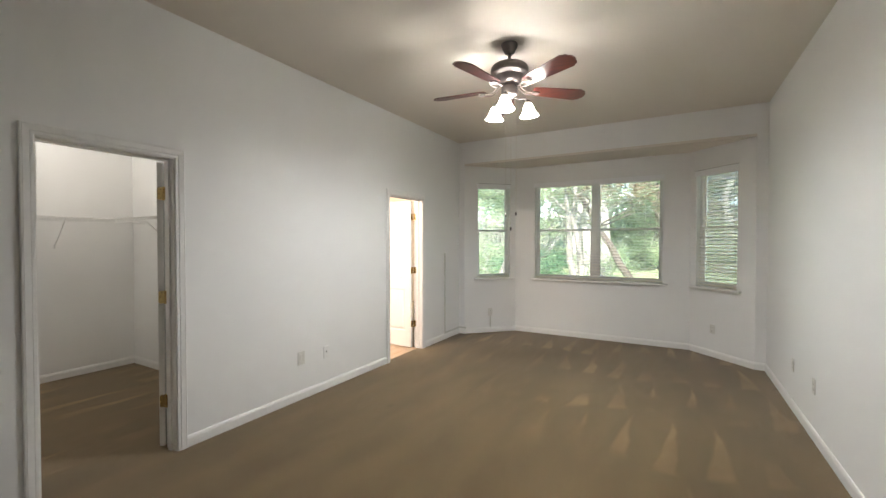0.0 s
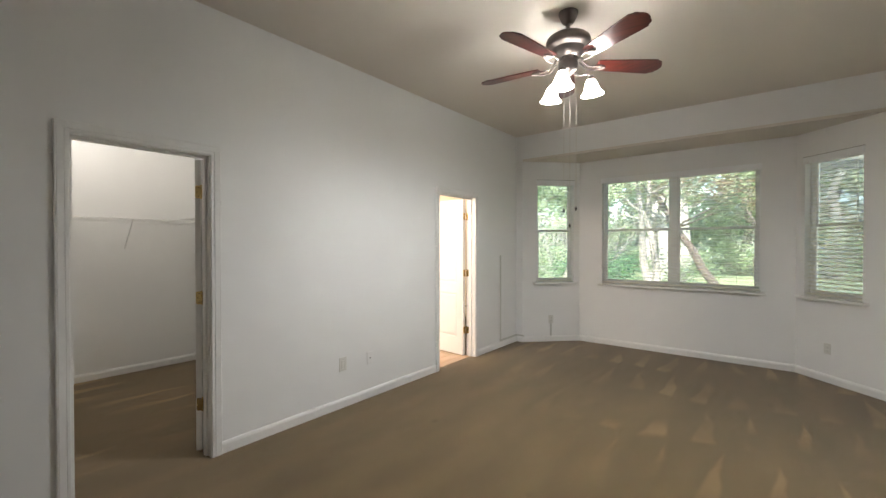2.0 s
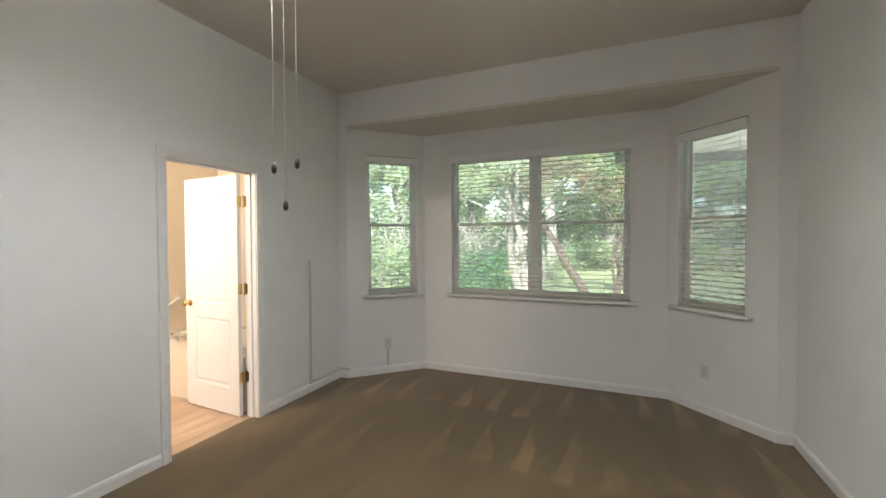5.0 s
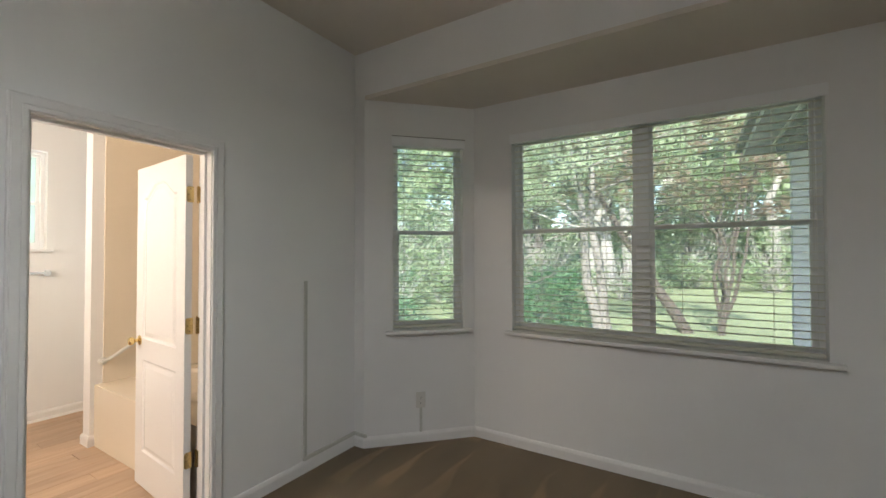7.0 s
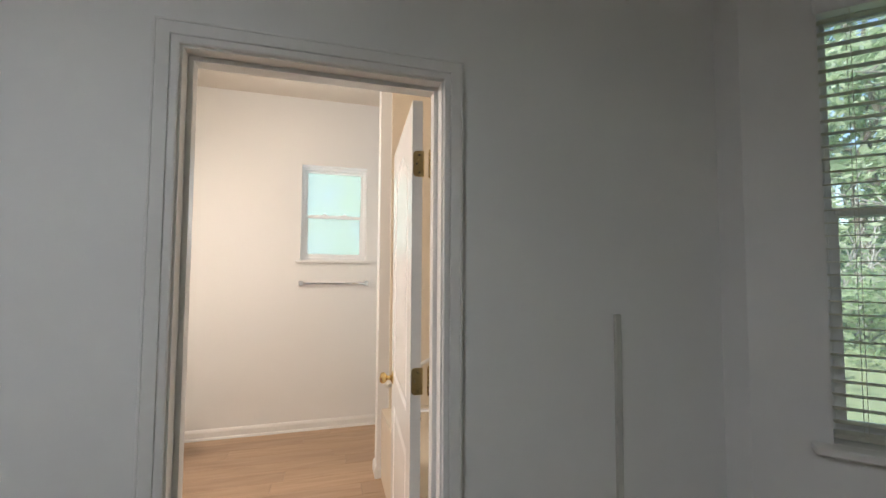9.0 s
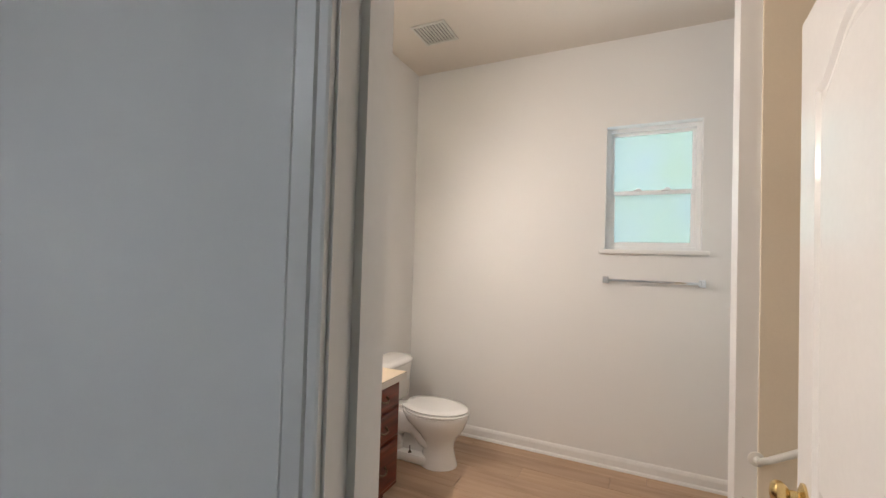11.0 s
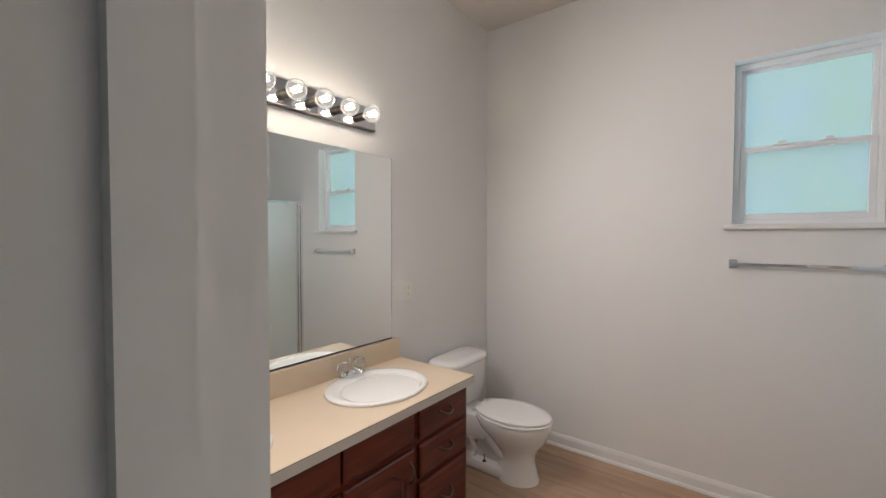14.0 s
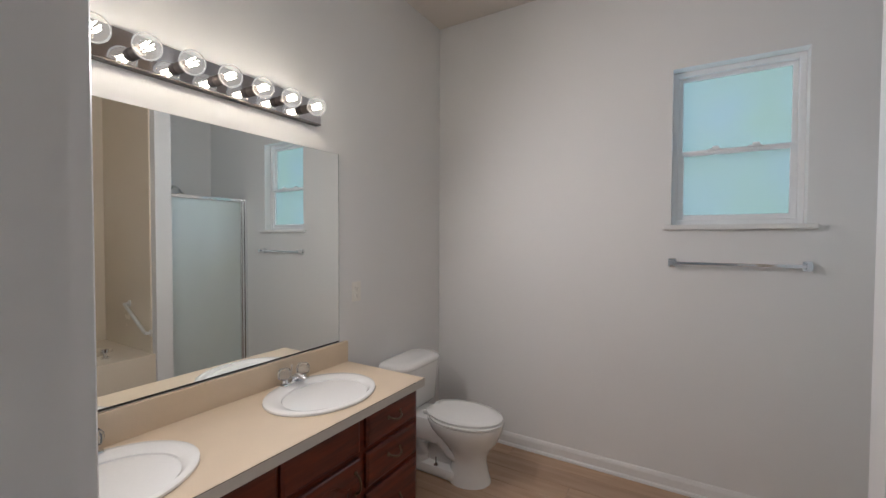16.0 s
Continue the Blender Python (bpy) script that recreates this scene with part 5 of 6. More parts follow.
outlet(Matrix(((-1, 0, 0, -4.915), (0, 1, 0, BATH_S), (0, 0, 1, 1.143), (0, 0, 0, 1))), "ivory duplex electrical outlet beside the mirror", plastic=IVORY)


def towel_bar():
    t = thing("towel_bar", (BATH_W, 5.11, 1.32), "square chrome towel bar on the wall below the window", "towel bar")
    for y in (4.815, 5.405):
        part("bracket", boxes(((BATH_W, y - 0.02, 1.295), (BATH_W + 0.012, y + 0.02, 1.345)), ((BATH_W + 0.011, y - 0.012, 1.305), (BATH_W + 0.07, y + 0.012, 1.337)), bevel=0.003), CHROME, t)
    part("bar", boxes(((BATH_W + 0.042, 4.815, 1.313), (BATH_W + 0.058, 5.405, 1.329)), bevel=0.002), CHROME, t)


towel_bar()


def tub():
    x0, x1, y0, y1, h = WING1, WB, 5.43, BATH_N, 0.47
    t = thing("bathtub", ((x0 + x1) / 2, 5.9, 0), "cream acrylic bathtub with a moulded surround", "bathtub")
    bm = bmesh.new()
    loops = [[(x0, y0), (x1, y0), (x1, y1), (x0, y1)], ellipse((x0 + x1) / 2, (y0 + y1) / 2 + 0.03, 0.68, 0.33, 36)]
    edges, rings = [], []
    for lp in loops:
        vs = [bm.verts.new((x, y, h)) for x, y in lp]
        rings.append(vs)
        edges += [bm.edges.new((vs[i], vs[(i + 1) % len(vs)])) for i in range(len(vs))]
    bmesh.ops.triangle_fill(bm, use_beauty=True, edges=edges)
    prev = rings[1]
    cx, cy = (x0 + x1) / 2, (y0 + y1) / 2 + 0.03
    for f, z in ((0.97, h - 0.03), (0.92, h - 0.2), (0.80, h - 0.36), (0.6, h - 0.38)):
        cur = [bm.verts.new((cx + (v.co.x - cx) * f, cy + (v.co.y - cy) * f, z)) for v in rings[1]]
        for i in range(len(cur)):
            bm.faces.new((prev[i], prev[(i + 1) % len(cur)], cur[(i + 1) % len(cur)], cur[i]))
        prev = cur
    bm.faces.new(prev)
    low = [bm.verts.new((v.co.x, v.co.y, 0)) for v in rings[0]]
    for i in range(4):
        bm.faces.new((rings[0][i], rings[0][(i + 1) % 4], low[(i + 1) % 4], low[i]))
    part("tub_body", bm, TUBCREAM, t)
    for a, b in (((x0, y1 - 0.015, h), (x1, y1, CH - 0.005)), ((x0, y0 + 0.05, h), (x0 + 0.012, y1 - 0.015, CH - 0.005)), ((x1 - 0.012, y0 + 0.02, h), (x1, y1 - 0.015, CH - 0.005))):
        part("surround_panel", boxes((a, b), bevel=0.003), TUBCREAM, t)
    part("spout", tube(bmesh.new(), [(-4.45, 5.60, h), (-4.45, 5.60, h + 0.05), (-4.44, 5.62, h + 0.09), (-4.40, 5.68, h + 0.10), (-4.375, 5.715, h + 0.075)], 0.02, 12), CHROME, t, "", True)
    for dx in (-0.085, 0.085):
        part("tap", lathe(bmesh.new(), [(0.03, h), (0.03, h + 0.01), (0.015, h + 0.02), (0.015, h + 0.045), (0.027, h + 0.05), (0.027, h + 0.075), (0.008, h + 0.08)], Matrix.Translation((-4.45 + dx, 5.60 - dx * 0.35, 0)), 14), CHROME, t, "", True)
    gb = thing("grab_bar", (x0 + 0.012, 5.6, 0.8), "white diagonal grab bar on the tub surround", "grab bar")
    gx = x0 + 0.055
    part("rail", tube(bmesh.new(), [(x0 + 0.012, 5.475, 0.645), (gx, 5.475, 0.65), (gx, 5.51, 0.665), (gx, 5.83, 0.845), (gx, 5.865, 0.86), (x0 + 0.012, 5.865, 0.865)], 0.014, 12), PLATE, gb, "", True)
    for y, z in ((5.475, 0.645), (5.865, 0.865)):
        part("flange", lathe(bmesh.new(), [(0.03, 0.0), (0.03, 0.006), (0.018, 0.012)], Matrix.Translation((x0 + 0.012, y, z)) @ Matrix.Rotation(radians(90), 4, "Y"), 16), PLATE, gb, "", True)


tub()


def shower():
    y, top = 5.72, 1.865
    s = thing("shower_enclosure", (-5.4, y, 0), "frosted glass shower door in a chrome frame", "shower")
    part("pan", boxes(((BATH_W, y - 0.04, 0), (WING0, BATH_N, 0.09)), bevel=0.01), TUBCREAM, s)
    part("wall_liner", boxes(((BATH_W, BATH_N - 0.012, 0.09), (WING0, BATH_N, 1.78)), ((BATH_W, y + 0.03, 0.09), (BATH_W + 0.01, BATH_N - 0.012, 1.78)), ((WING0 - 0.01, y + 0.03, 0.09), (WING0, BATH_N - 0.012, 1.78))), TUBCREAM, s)
    part("wall_jamb", boxes(((BATH_W, y - 0.02, 0.09), (BATH_W + 0.032, y + 0.02, top)), bevel=0.004), CHROME, s)
    part("hinge_stile", boxes(((BATH_W + 0.036, y - 0.016, 0.10), (BATH_W + 0.060, y + 0.016, top)), ((BATH_W + 0.064, y - 0.012, 0.10), (BATH_W + 0.076, y + 0.012, top)), bevel=0.004), CHROME, s)
    part("wing_jamb", boxes(((WING0 - 0.028, y - 0.02, 0.09), (WING0, y + 0.02, top)), bevel=0.003), CHROME, s)
    part("header", boxes(((BATH_W + 0.078, y - 0.018, top - 0.030), (WING0 - 0.030, y + 0.018, top)), bevel=0.005), CHROME, s)
    dr = part("shower_door", boxes(((BATH_W + 0.078, y - 0.010, 0.11), (WING0 - 0.032, y + 0.010, 0.135)), ((WING0 - 0.048, y - 0.010, 0.135), (WING0 - 0.032, y + 0.010, top - 0.036)), bevel=0.002), CHROME, s)
    part("pane", boxes(((BATH_W + 0.078, y - 0.003, 0.135), (WING0 - 0.048, y + 0.003, top - 0.036))), SHOWER, dr)
    # valve and head on the end wall, behind the glass
    fx, fy = -5.47, BATH_N - 0.012
    back = Matrix.Rotation(radians(90), 4, "X")
    va = part("shower_valve", lathe(bmesh.new(), [(0.075, 0.0), (0.075, 0.006), (0.045, 0.014), (0.026, 0.018), (0.026, 0.050), (0.0, 0.052)], Matrix.Translation((fx, fy, 0.93)) @ back, 24), CHROME, s, "chrome shower valve", True)
    part("lever", tube(bmesh.new(), [(fx, fy - 0.045, 0.93), (fx + 0.03, fy - 0.05, 0.96), (fx + 0.09, fy - 0.055, 1.01)], 0.012, 10, None, [0.018, 0.015, 0.010]), PEWTER, va, "", True)
    sh = part("shower_head", lathe(bmesh.new(), [(0.014, 0.03), (0.018, 0.012), (0.036, -0.018), (0.040, -0.030), (0.034, -0.036), (0.0, -0.037)], Matrix.Translation((-5.395, 6.20, 1.935)) @ Matrix.Rotation(radians(-25), 4, "X"), 20), CHROME, s, "chrome shower head on a bent arm", True)
    part("arm", tube(bmesh.new(), [(-5.395, BATH_N, 2.0), (-5.395, 6.31, 2.005), (-5.395, 6.24, 1.985), (-5.395, 6.212, 1.96)], 0.010, 10), CHROME, sh, "", True)
    part("escutcheon", lathe(bmesh.new(), [(0.03, 0.0), (0.03, 0.006), (0.012, 0.012)], Matrix.Translation((-5.395, BATH_N, 2.0)) @ back, 16), CHROME, sh, "", True)


shower()

cv = thing("ceiling_vent", (-5.26, 3.68, CH), "white square exhaust fan grille in the ceiling", "vent")
part("frame", boxes(((-5.39, 3.55, CH - 0.012), (-5.13, 3.57, CH)), ((-5.39, 3.79, CH - 0.012), (-5.13, 3.81, CH)), ((-5.39, 3.57, CH - 0.012), (-5.37, 3.79, CH)), ((-5.15, 3.57, CH - 0.012), (-5.13, 3.79, CH)), bevel=0.003), PLATE, cv)
part("backing", boxes(((-5.37, 3.57, CH - 0.002), (-5.15, 3.79, CH - 0.0005))), SLOT, cv)
for i in range(9):
    part("slat", boxes(((-5.37, 3.58 + i * 0.0235, CH - 0.010), (-5.15, 3.594 + i * 0.0235, CH - 0.004))), PLATE, cv)


# ---- outdoors ----
GZ = -0.35
LAWN = material("lawn", (0.18, 0.21, 0.12), 0.9, var=0.4, scale=0.35, fine=14, bump=0.8, fine_var=0.25)
bm = bmesh.new()
N = 44
grid = {}
for i in range(N + 1):
    for j in range(N + 1):
        u, v = i / N * 2 - 1, j / N * 2 - 1
        x, y = 260 * u * abs(u) ** 1.5, 260 * v * abs(v) ** 1.5
        grid[i, j] = bm.verts.new((x, y + 4, GZ + 0.12 * noise.noise((x * 0.15, y * 0.15, 0)) - 0.08))
for i in range(N):
    for j in range(N):
        bm.faces.new((grid[i, j], grid[i + 1, j], grid[i + 1, j + 1], grid[i, j + 1]))
tagged(part("ground", bm, LAWN, None, "", True), "sunlit mown lawn under the trees", "lawn", kind="structure")


def leaf_material(name, dark, light):
    m = bpy.data.materials.new(name)
    m.use_nodes = True
    n, l = m.node_tree.nodes, m.node_tree.links
    b = n["Principled BSDF"]
    geo = n.new("ShaderNodeNewGeometry")
    r = n.new("ShaderNodeValToRGB")
    r.color_ramp.elements[0].color = (*dark, 1)
    r.color_ramp.elements[1].color = (*light, 1)
    l.new(geo.outputs["Random Per Island"], r.inputs[0])
    l.new(r.outputs[0], b.inputs["Base Color"])
    b.inputs["Roughness"].default_value = 0.5
    tl = n.new("ShaderNodeBsdfTranslucent")
    hs = n.new("ShaderNodeHueSaturation"); hs.inputs["Value"].default_value = 1.9
    l.new(r.outputs[0], hs.inputs["Color"]); l.new(hs.outputs[0], tl.inputs[0])
    mx = n.new("ShaderNodeMixShader"); mx.inputs[0].default_value = 0.6
    l.new(b.outputs[0], mx.inputs[1]); l.new(tl.outputs[0], mx.inputs[2])
    l.new(mx.outputs[0], n["Material Output"].inputs[0])
    return m


# leaf colours lifted and paled past real leaves, outdoor haze painted in
LEAF = leaf_material("leaves_green", (0.17, 0.23, 0.14), (0.42, 0.48, 0.33))
LEAF2 = leaf_material("leaves_light", (0.22, 0.28, 0.17), (0.52, 0.57, 0.42))
LEAFR = leaf_material("leaves_reddish", (0.12, 0.11, 0.06), (0.29, 0.19, 0.14))
FERN = leaf_material("leaves_bluegreen", (0.05, 0.12, 0.06), (0.19, 0.34, 0.19))
BARK = material("pale_bark", (0.27, 0.255, 0.245), 0.9, var=0.5, scale=2.5, fine=24, bump=0.6, fine_var=0.2)
BARKG = material("grey_bark", (0.17, 0.155, 0.14), 0.9, var=0.5, scale=2.5, fine=24, bump=0.6, fine_var=0.2)
# brown bark darkened further to hold the shade on the stems
BARKD = material("brown_bark_shaded", (0.065, 0.05, 0.043), 0.9, var=0.4, scale=3, fine=30, bump=0.6, fine_var=0.2)


def leaves(bm, rng, centre, rad, count, size, squash=0.7):
    c = Vector(centre)
    for _ in range(count):
        d = Vector((rng.gauss(0, 1), rng.gauss(0, 1), rng.gauss(0, 1)))
        d = d.normalized() * rad * rng.random() ** 0.45
        d.z *= squash
        p = c + d
        a = Vector((rng.gauss(0, 1), rng.gauss(0, 1), rng.gauss(0, 0.6))).normalized()
        b = a.orthogonal().normalized()
        b = (b + a.cross(b) * rng.uniform(-1, 1)).normalized()
        s = size * rng.uniform(0.6, 1.35)
        bm.faces.new([bm.verts.new(p + v) for v in (a * -s, b * s * 0.45, a * s, b * -s * 0.45)])


def limb(bm, rng, a, b, r0, r1, n=6, wob=0.06):
    a, b = Vector(a), Vector(b)
    pts, rad = [], []
    for i in range(n + 1):
        f = i / n
        w = (b - a).length * wob * math.sin(math.pi * f)
        pts.append(a.lerp(b, f) + Vector((rng.uniform(-w, w), rng.uniform(-w, w), 0)))
        rad.append(r0 + (r1 - r0) * f)
    tube(bm, pts, r0, 9, None, rad)
    return pts


def build_tree(at, seed, height, radius, crown_low, spread, leaf_mat, bark, leaf_size=0.16, clumps=46, per=90, lean=(0, 0), stems=1, label="", name="tree"):
    rng = random.Random(seed)
    t = thing(name, at, label, "tree", "trees round the lawn")
    base = Vector(at)
    bt, bl = bmesh.new(), bmesh.new()
    for k in range(stems):
        off = Vector((rng.uniform(-1, 1), rng.uniform(-1, 1), 0)) * (radius * 1.7 if stems > 1 else 0)
        top = base + off * 3 + Vector((lean[0] + rng.uniform(-0.4, 0.4) * stems ** 0.5, lean[1] + rng.uniform(-0.4, 0.4), height * rng.uniform(0.82, 0.95)))
        pts = limb(bt, rng, base + off + Vector((0, 0, -0.2)), top, radius * 1.15, radius * 0.22, 9, 0.03)
        for i in range(9 if stems == 1 else 5):
            f = rng.uniform(crown_low * 0.8, 0.95)
            p = pts[int(f * 9)]
            ang = rng.uniform(0, 6.283)
            ln = spread * rng.uniform(0.5, 1.0)
            q = p + Vector((math.cos(ang) * ln, math.sin(ang) * ln, ln * rng.uniform(0.25, 0.8)))
            limb(bt, rng, p, q, radius * 0.3, radius * 0.06, 5, 0.08)
            for _ in range(3):
                e = p.lerp(q, rng.uniform(0.4, 0.9))
                limb(bt, rng, e, e + Vector((rng.uniform(-1, 1), rng.uniform(-1, 1), rng.uniform(0, 1))) * ln * 0.4, radius * 0.1, radius * 0.03, 3, 0.1)
    for _ in range(clumps):
        ang, rr = rng.uniform(0, 6.283), spread * rng.random() ** 0.55
        f = rng.uniform(crown_low, 1.03)
        edge = 1 - 0.6 * max(0, (f - 0.6) / 0.45) ** 2
        c = base + Vector((lean[0] * f + math.cos(ang) * rr * edge, lean[1] * f + math.sin(ang) * rr * edge, height * f))
        leaves(bl, rng, c, spread * rng.uniform(0.16, 0.34), per, leaf_size)
    part("trunk", bt, bark, t, "", True)
    part("crown", bl, leaf_mat, t)
    return t


A = build_tree((-4.6, 26, GZ), 3, 15, 0.30, 0.38, 4.2, LEAF, BARK, 0.20, 60, 100, label="tall woodland tree with pale bark and green leaves")
B = build_tree((3, 34, GZ), 7, 17, 0.26, 0.30, 4.6, LEAF2, BARK, 0.22, 60, 100, label="tall woodland tree with pale bark and light green leaves")
C = build_tree((-12, 24, GZ), 11, 13, 0.22, 0.22, 3.8, LEAF, BARKD, 0.20, 60, 100, label="woodland tree with brown bark and green leaves")
rng = random.Random(5)
spots = [(-5.4, 26.6), (-3.7, 27.2), (-8.5, 27), (-10.5, 31), (-6, 34), (-1.5, 37), (1, 40), (6, 38), (9, 35), (12, 31), (16, 34), (-15, 29), (-19, 24), (-17, 18), (-22, 15),
         (-24, 28), (-9, 40), (4, 45), (-3, 46), (12, 44), (20, 42), (-16, 40), (-25, 38), (18, 24), (23, 30), (26, 20), (-21, 6), (-24, 10), (-19, -1), (-27, 2), (8, 50), (-10, 50), (0, 54), (17, 52), (28, 38), (-30, 22)]
for i, (x, y) in enumerate(spots):
    src = (A, B, C)[i % 3] if x > -12 else (B, A, B)[i % 3]
    s = rng.uniform(0.85, 1.25)
    m = Matrix.Translation((x, y, GZ)) @ Matrix.Rotation(rng.uniform(0, 6.283), 4, "Z") @ Matrix.Scale(s, 4)
    k = copy_thing(src, Matrix())
    k.matrix_basis = m
build_tree((-0.95, 15.6, GZ), 21, 6.5, 0.13, 0.52, 2.2, LEAFR, BARKD, 0.07, 34, 110, (-3.2, 0.6), 1, "leaning garden tree with reddish young leaves", "garden_tree")
build_tree((-0.35, 15.7, GZ), 22, 5.2, 0.045, 0.55, 1.5, LEAFR, BARKD, 0.06, 26, 100, (0.3, 0.5), 5, "multi-stemmed crape myrtle with reddish leaves", "garden_tree")
build_tree((-2.6, 13.5, GZ), 23, 6.8, 0.11, 0.50, 2.6, LEAF2, BARKG, 0.045, 46, 220, (-1.6, 1.2), 2, "slender forked garden tree with light leaves", "garden_tree")
build_tree((-4.6, 11.8, GZ), 26, 6.0, 0.09, 0.40, 2.4, LEAF2, BARKG, 0.045, 26, 160, (0.4, 0.8), 2, "slender garden tree with light green leaves", "garden_tree")


def shrub(at, seed, r, h, mat, label, count=26, per=110, size=0.07, twigs=14):
    rng = random.Random(seed)
    s = thing("shrub", at, label, "shrub", "shrubs at the lawn's edge")
    bt, bl = bmesh.new(), bmesh.new()
    base = Vector(at)
    for _ in range(twigs):
        a = rng.uniform(0, 6.283)
        e = base + Vector((math.cos(a) * r * rng.uniform(0.2, 0.9), math.sin(a) * r * rng.uniform(0.2, 0.9), h * rng.uniform(0.6, 1.1)))
        limb(bt, rng, base + Vector((rng.uniform(-0.2, 0.2), rng.uniform(-0.2, 0.2), -0.05)), e, 0.022, 0.006, 5, 0.12)
    for _ in range(count):
        a, q = rng.uniform(0, 6.283), r * rng.random() ** 0.5
        z = h * rng.uniform(0.12, 1.0) * (1 - 0.45 * (q / r) ** 2)
        leaves(bl, rng, base + Vector((math.cos(a) * q, math.sin(a) * q, z)), r * 0.3, per, size, 0.8)
    part("stems", bt, BARK, s, "", True)
    part("foliage", bl, mat, s)
    return s


shrub((-4.7, 15.2, GZ), 31, 1.5, 1.9, FERN, "dense blue-green shrub at the edge of the lawn")
shrub((-6.6, 16.4, GZ), 32, 1.7, 2.3, LEAF, "dense green shrub at the edge of the lawn")
S3 = shrub((-8.3, 12.6, GZ), 33, 1.6, 2.0, LEAF, "twiggy green shrub with pale bare stems", 22, 80, 0.07, 40)
shrub((-6.9, 11.4, GZ), 34, 1.3, 1.7, FERN, "twiggy green shrub with pale bare stems", 16, 70, 0.07, 40)
for i, (x, y) in enumerate([(-10.5, 14), (-9.5, 18.5), (-12, 11), (-14, 8), (-11.5, 5.5), (-12.5, 17), (-3.4, 23), (-6.5, 22), (-1, 33), (2.5, 31), (6, 33), (10, 29), (14, 27), (-15, 12), (-13.5, 3), (-9.5, 23)]):
    k = copy_thing(S3, Matrix())
    k.matrix_basis = Matrix.Translation((x, y, GZ)) @ Matrix.Rotation(i * 1.7, 4, "Z") @ Matrix.Scale(rng.uniform(0.9, 1.7), 4)

# the woods behind, too dense to count
bm = bmesh.new()
rng = random.Random(9)
for _ in range(330):
    a = radians(rng.uniform(-75, 100))
    d = rng.uniform(40, 62)
    c = Vector((-2 - math.sin(a) * d, 6 + math.cos(a) * d, GZ + rng.random() ** 1.3 * 10))
    leaves(bm, rng, c, rng.uniform(1.6, 3.2), 80, 0.42)
for _ in range(300):
    a = radians(rng.uniform(-75, 100))
    d = rng.uniform(38, 52)
    c = Vector((-2 - math.sin(a) * d, 6 + math.cos(a) * d, GZ + rng.uniform(0.0, 4.5)))
    leaves(bm, rng, c, rng.uniform(1.3, 2.4), 90, 0.36)
tagged(part("far_woods", bm, LEAF2), "dense far green woods beyond the lawn", "woods", kind="stuff")

# porch beside the bay
# paler post colour for the corner post, its light painted in
POST = material("porch_post_lit", (0.42, 0.45, 0.49), 0.6, var=0.08, scale=4)
BEAM = material("porch_beam", (0.05, 0.05, 0.055), 0.7, var=0.1)
SHINGLE = material("roof_shingles", (0.55, 0.55, 0.56), 0.9, var=0.25, scale=5, fine=40, bump=0.5)
DECK = material("porch_deck", (0.34, 0.31, 0.28), 0.8, var=0.15, scale=3)
po = thing("porch", (2.6, 9.0, GZ), "covered porch with grey posts, plank ceiling and shingled hip roof", "porch", kind="structure")
part("deck", boxes(((0.0, 7.55, GZ - 0.3), (5.4, 10.6, -0.10))), DECK, po)
# darker copy for the other posts, the porch's shade painted in
POST_SHADED = material("porch_post_shaded", (0.16, 0.18, 0.19), 0.6, var=0.08, scale=4)
for x, w in ((0.235, 0.085), (1.63, 0.06), (3.3, 0.06), (5.2, 0.06)):
    part("post", boxes(((x - w, 10.42, -0.10), (x + w, 10.54, 2.70)), ((x - w - 0.025, 10.395, -0.10), (x + w + 0.025, 10.565, 0.02)), ((x - w - 0.025, 10.395, 2.60), (x + w + 0.025, 10.565, 2.70)), bevel=0.006), POST if x < 1 else POST_SHADED, po)
part("beam", boxes(((0.03, 10.40, 2.70), (5.3, 10.56, 2.84)), ((0.03, 7.6, 2.70), (0.19, 10.40, 2.84)), bevel=0.004), BEAM, po)
SCREEN = glass_pane("insect_screen", (0.50, 0.52, 0.53), 0.5, 1.05)
for a, b in ((0.33, 1.56), (1.70, 3.23), (3.37, 5.13)):
    part("screen", boxes(((a, 10.476, -0.09), (b, 10.480, 2.69))), SCREEN, po, "dark insect screen between the posts").visible_shadow = False
bm = bmesh.new()
for i in range(22):
    box(bm, (0.0, 7.6 + i * 0.14, 2.84), (5.4, 7.6 + i * 0.14 + 0.132, 2.86))
part("plank_ceiling", bm, TRIM, po)
bm = bmesh.new()
e = [bm.verts.new(v) for v in ((-0.28, 7.45, 2.78), (5.7, 7.45, 2.78), (5.7, 10.85, 2.78), (-0.28, 10.85, 2.78))]
f = [bm.verts.new(v) for v in ((-0.28, 7.45, 2.94), (5.7, 7.45, 2.94), (5.7, 10.85, 2.94), (-0.28, 10.85, 2.94))]
t = [bm.verts.new(v) for v in ((0.55, 9.1, 4.35), (4.8, 9.1, 4.35))]
for i in range(4):
    bm.faces.new((e[i], e[(i + 1) % 4], f[(i + 1) % 4], f[i]))
bm.faces.new((f[0], f[1], t[1], t[0])); bm.faces.new((f[2], f[3], t[0], t[1])); bm.faces.new((f[1], f[2], t[1])); bm.faces.new((f[3], f[0], t[0]))
part("roof", bm, SHINGLE, po)
part("gutter", boxes(((-0.36, 7.5, 2.84), (-0.285, 10.9, 2.93)), ((-0.36, 10.86, 2.84), (5.7, 10.93, 2.93)), bevel=0.01), BEAM, po)

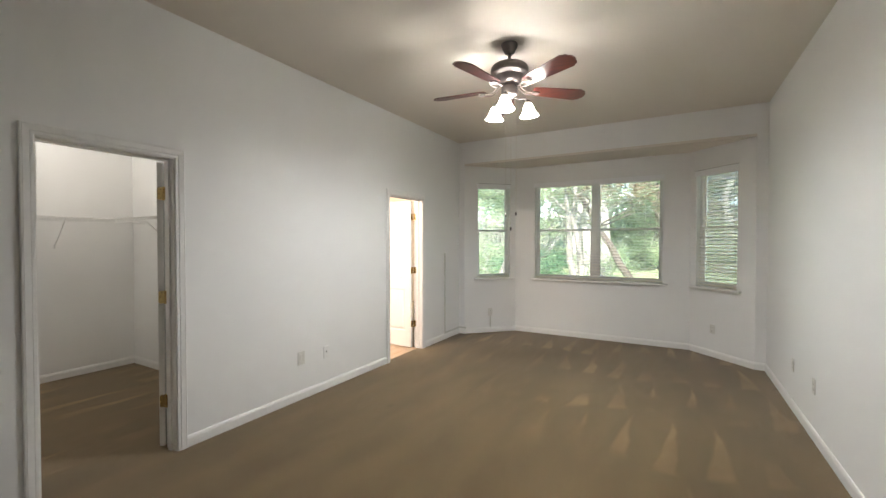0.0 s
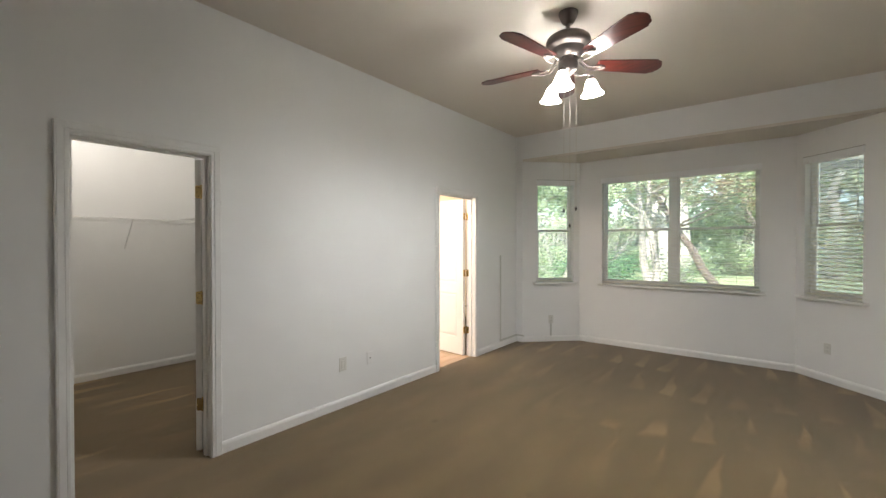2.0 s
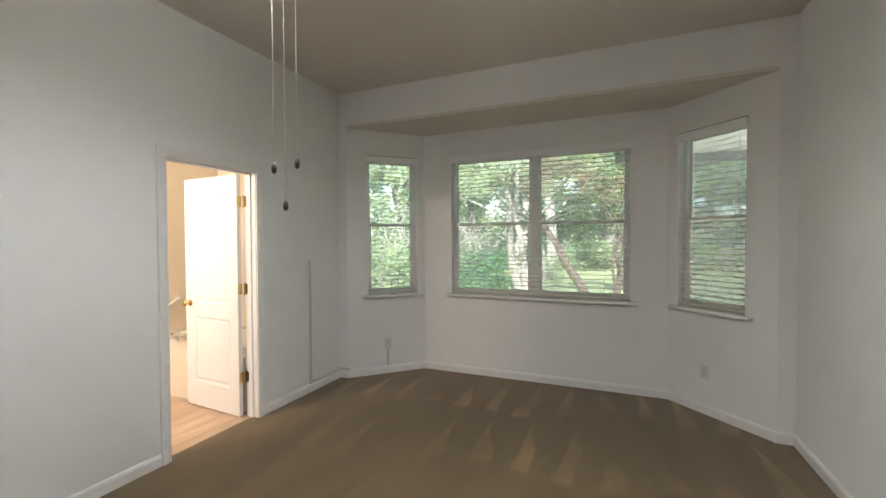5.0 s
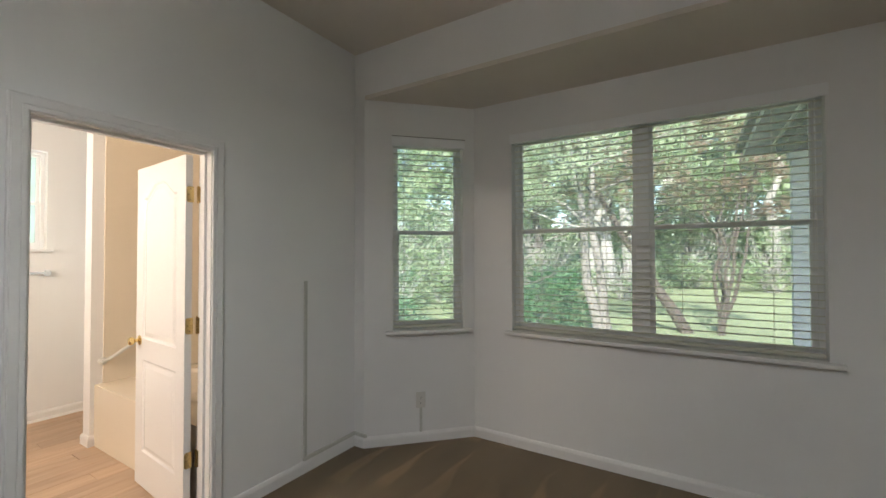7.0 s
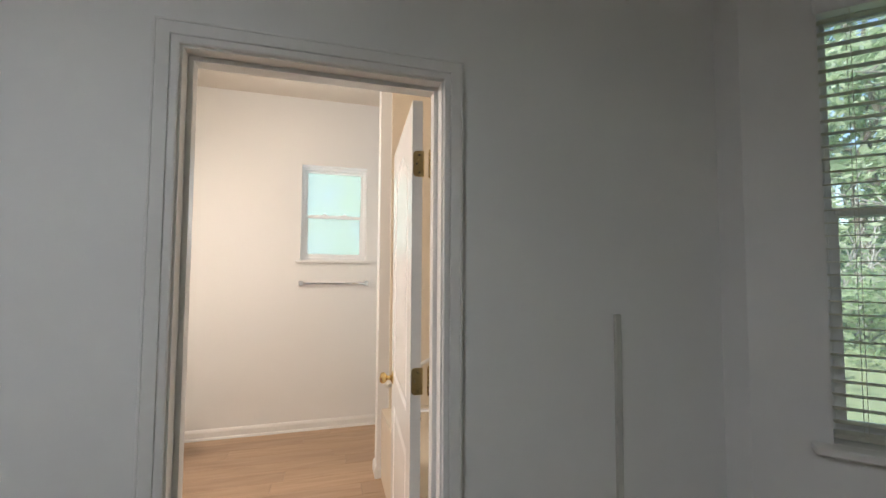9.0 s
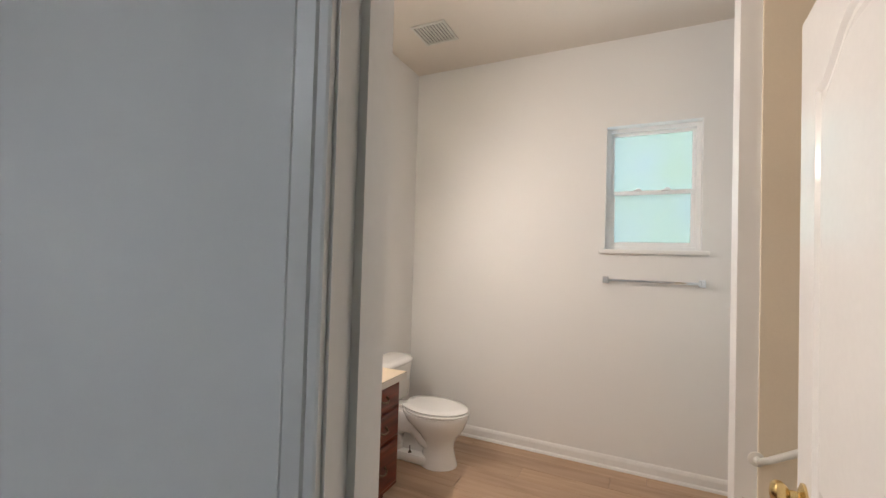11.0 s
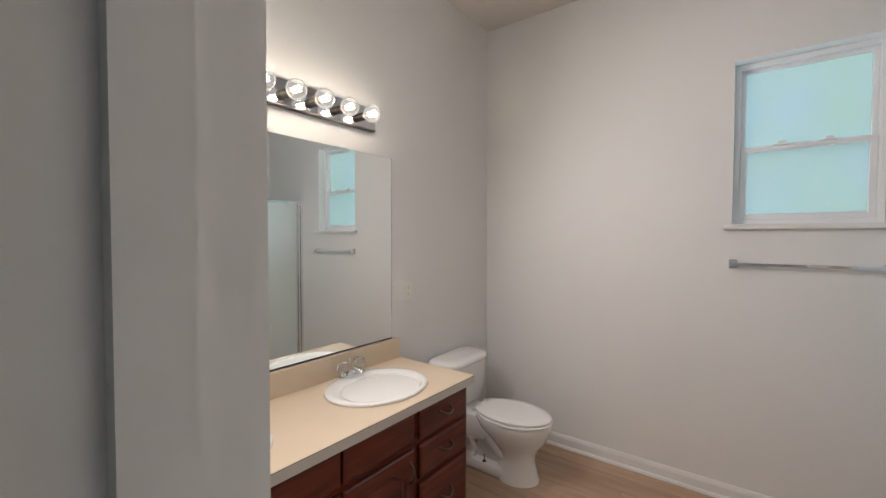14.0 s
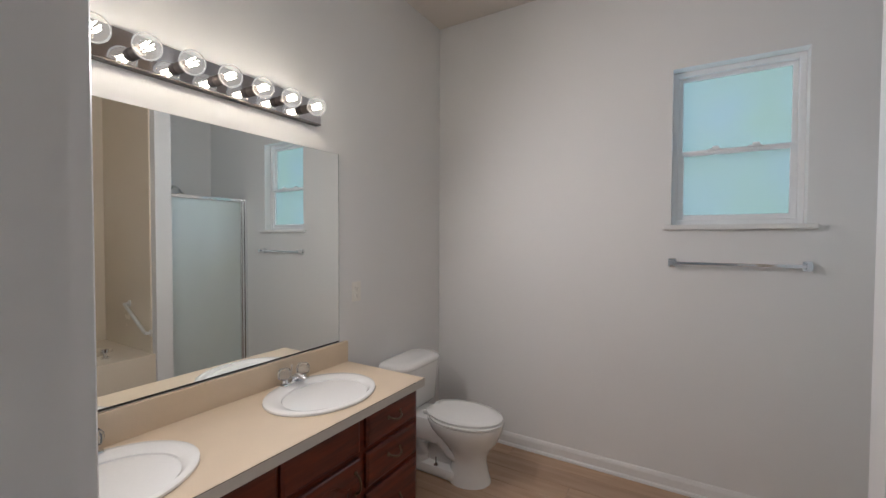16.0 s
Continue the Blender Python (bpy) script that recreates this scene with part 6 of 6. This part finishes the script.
# a red bench far out on the lawn
RED = material("red_paint", (0.45, 0.12, 0.13), 0.6, var=0.15)
bx, by = 5.2, 22.9
pc = thing("garden_bench", (bx, by, GZ), "red painted slatted garden bench on the lawn", "bench")
for dx, dy, h in ((-0.6, -0.24, 0.40), (0.6, -0.24, 0.40), (-0.6, 0.24, 0.95), (0.6, 0.24, 0.95)):
    part("leg", boxes(((bx + dx - 0.03, by + dy - 0.03, GZ - 0.12), (bx + dx + 0.03, by + dy + 0.03, GZ + h)), bevel=0.004), RED, pc)
for k in range(5):
    part("seat_slat", boxes(((bx - 0.65, by - 0.25 + k * 0.1, GZ + 0.40), (bx + 0.65, by - 0.16 + k * 0.1, GZ + 0.425)), bevel=0.004), RED, pc)
for k in range(4):
    part("back_slat", boxes(((bx - 0.65, by + 0.19, GZ + 0.48 + k * 0.12), (bx + 0.65, by + 0.21, GZ + 0.57 + k * 0.12)), bevel=0.004), RED, pc)

# ---- bathroom floor planks ----
rng = random.Random(17)
x = BATH_W - 0.01
while x < -3.16:
    x1 = min(x + 0.152, -3.158)
    y = BATH_S - 0.01 - rng.uniform(0.1, 1.0)
    while y < 6.0:
        y0, y1 = max(y, BATH_S - 0.01), min(y + 1.22, 6.0)
        if x > WB - 0.05:
            y0, y1 = max(y0, BD0 - 0.01), min(y1, BD1 + 0.01)
        if y1 - y0 > 0.02:
            bm = bmesh.new()
            z = 0.0 - 0.0006 * rng.random()
            g = 0.0008
            lo = [bm.verts.new(v) for v in ((x + g, y0 + g, -0.011), (x1 - g, y0 + g, -0.011), (x1 - g, y1 - g, -0.011), (x + g, y1 - g, -0.011))]
            mi = [bm.verts.new(v) for v in ((x + g, y0 + g, z - 0.0015), (x1 - g, y0 + g, z - 0.0015), (x1 - g, y1 - g, z - 0.0015), (x + g, y1 - g, z - 0.0015))]
            hi = [bm.verts.new(v) for v in ((x + 0.0025, y0 + 0.0025, z), (x1 - 0.0025, y0 + 0.0025, z), (x1 - 0.0025, y1 - 0.0025, z), (x + 0.0025, y1 - 0.0025, z))]
            bm.faces.new(hi)
            for p, q in ((lo, mi), (mi, hi)):
                for i in range(4):
                    bm.faces.new((p[i], p[(i + 1) % 4], q[(i + 1) % 4], q[i]))
            part("plank", bm, PLANK, bath_floor)
        y += 1.22
    x += 0.152
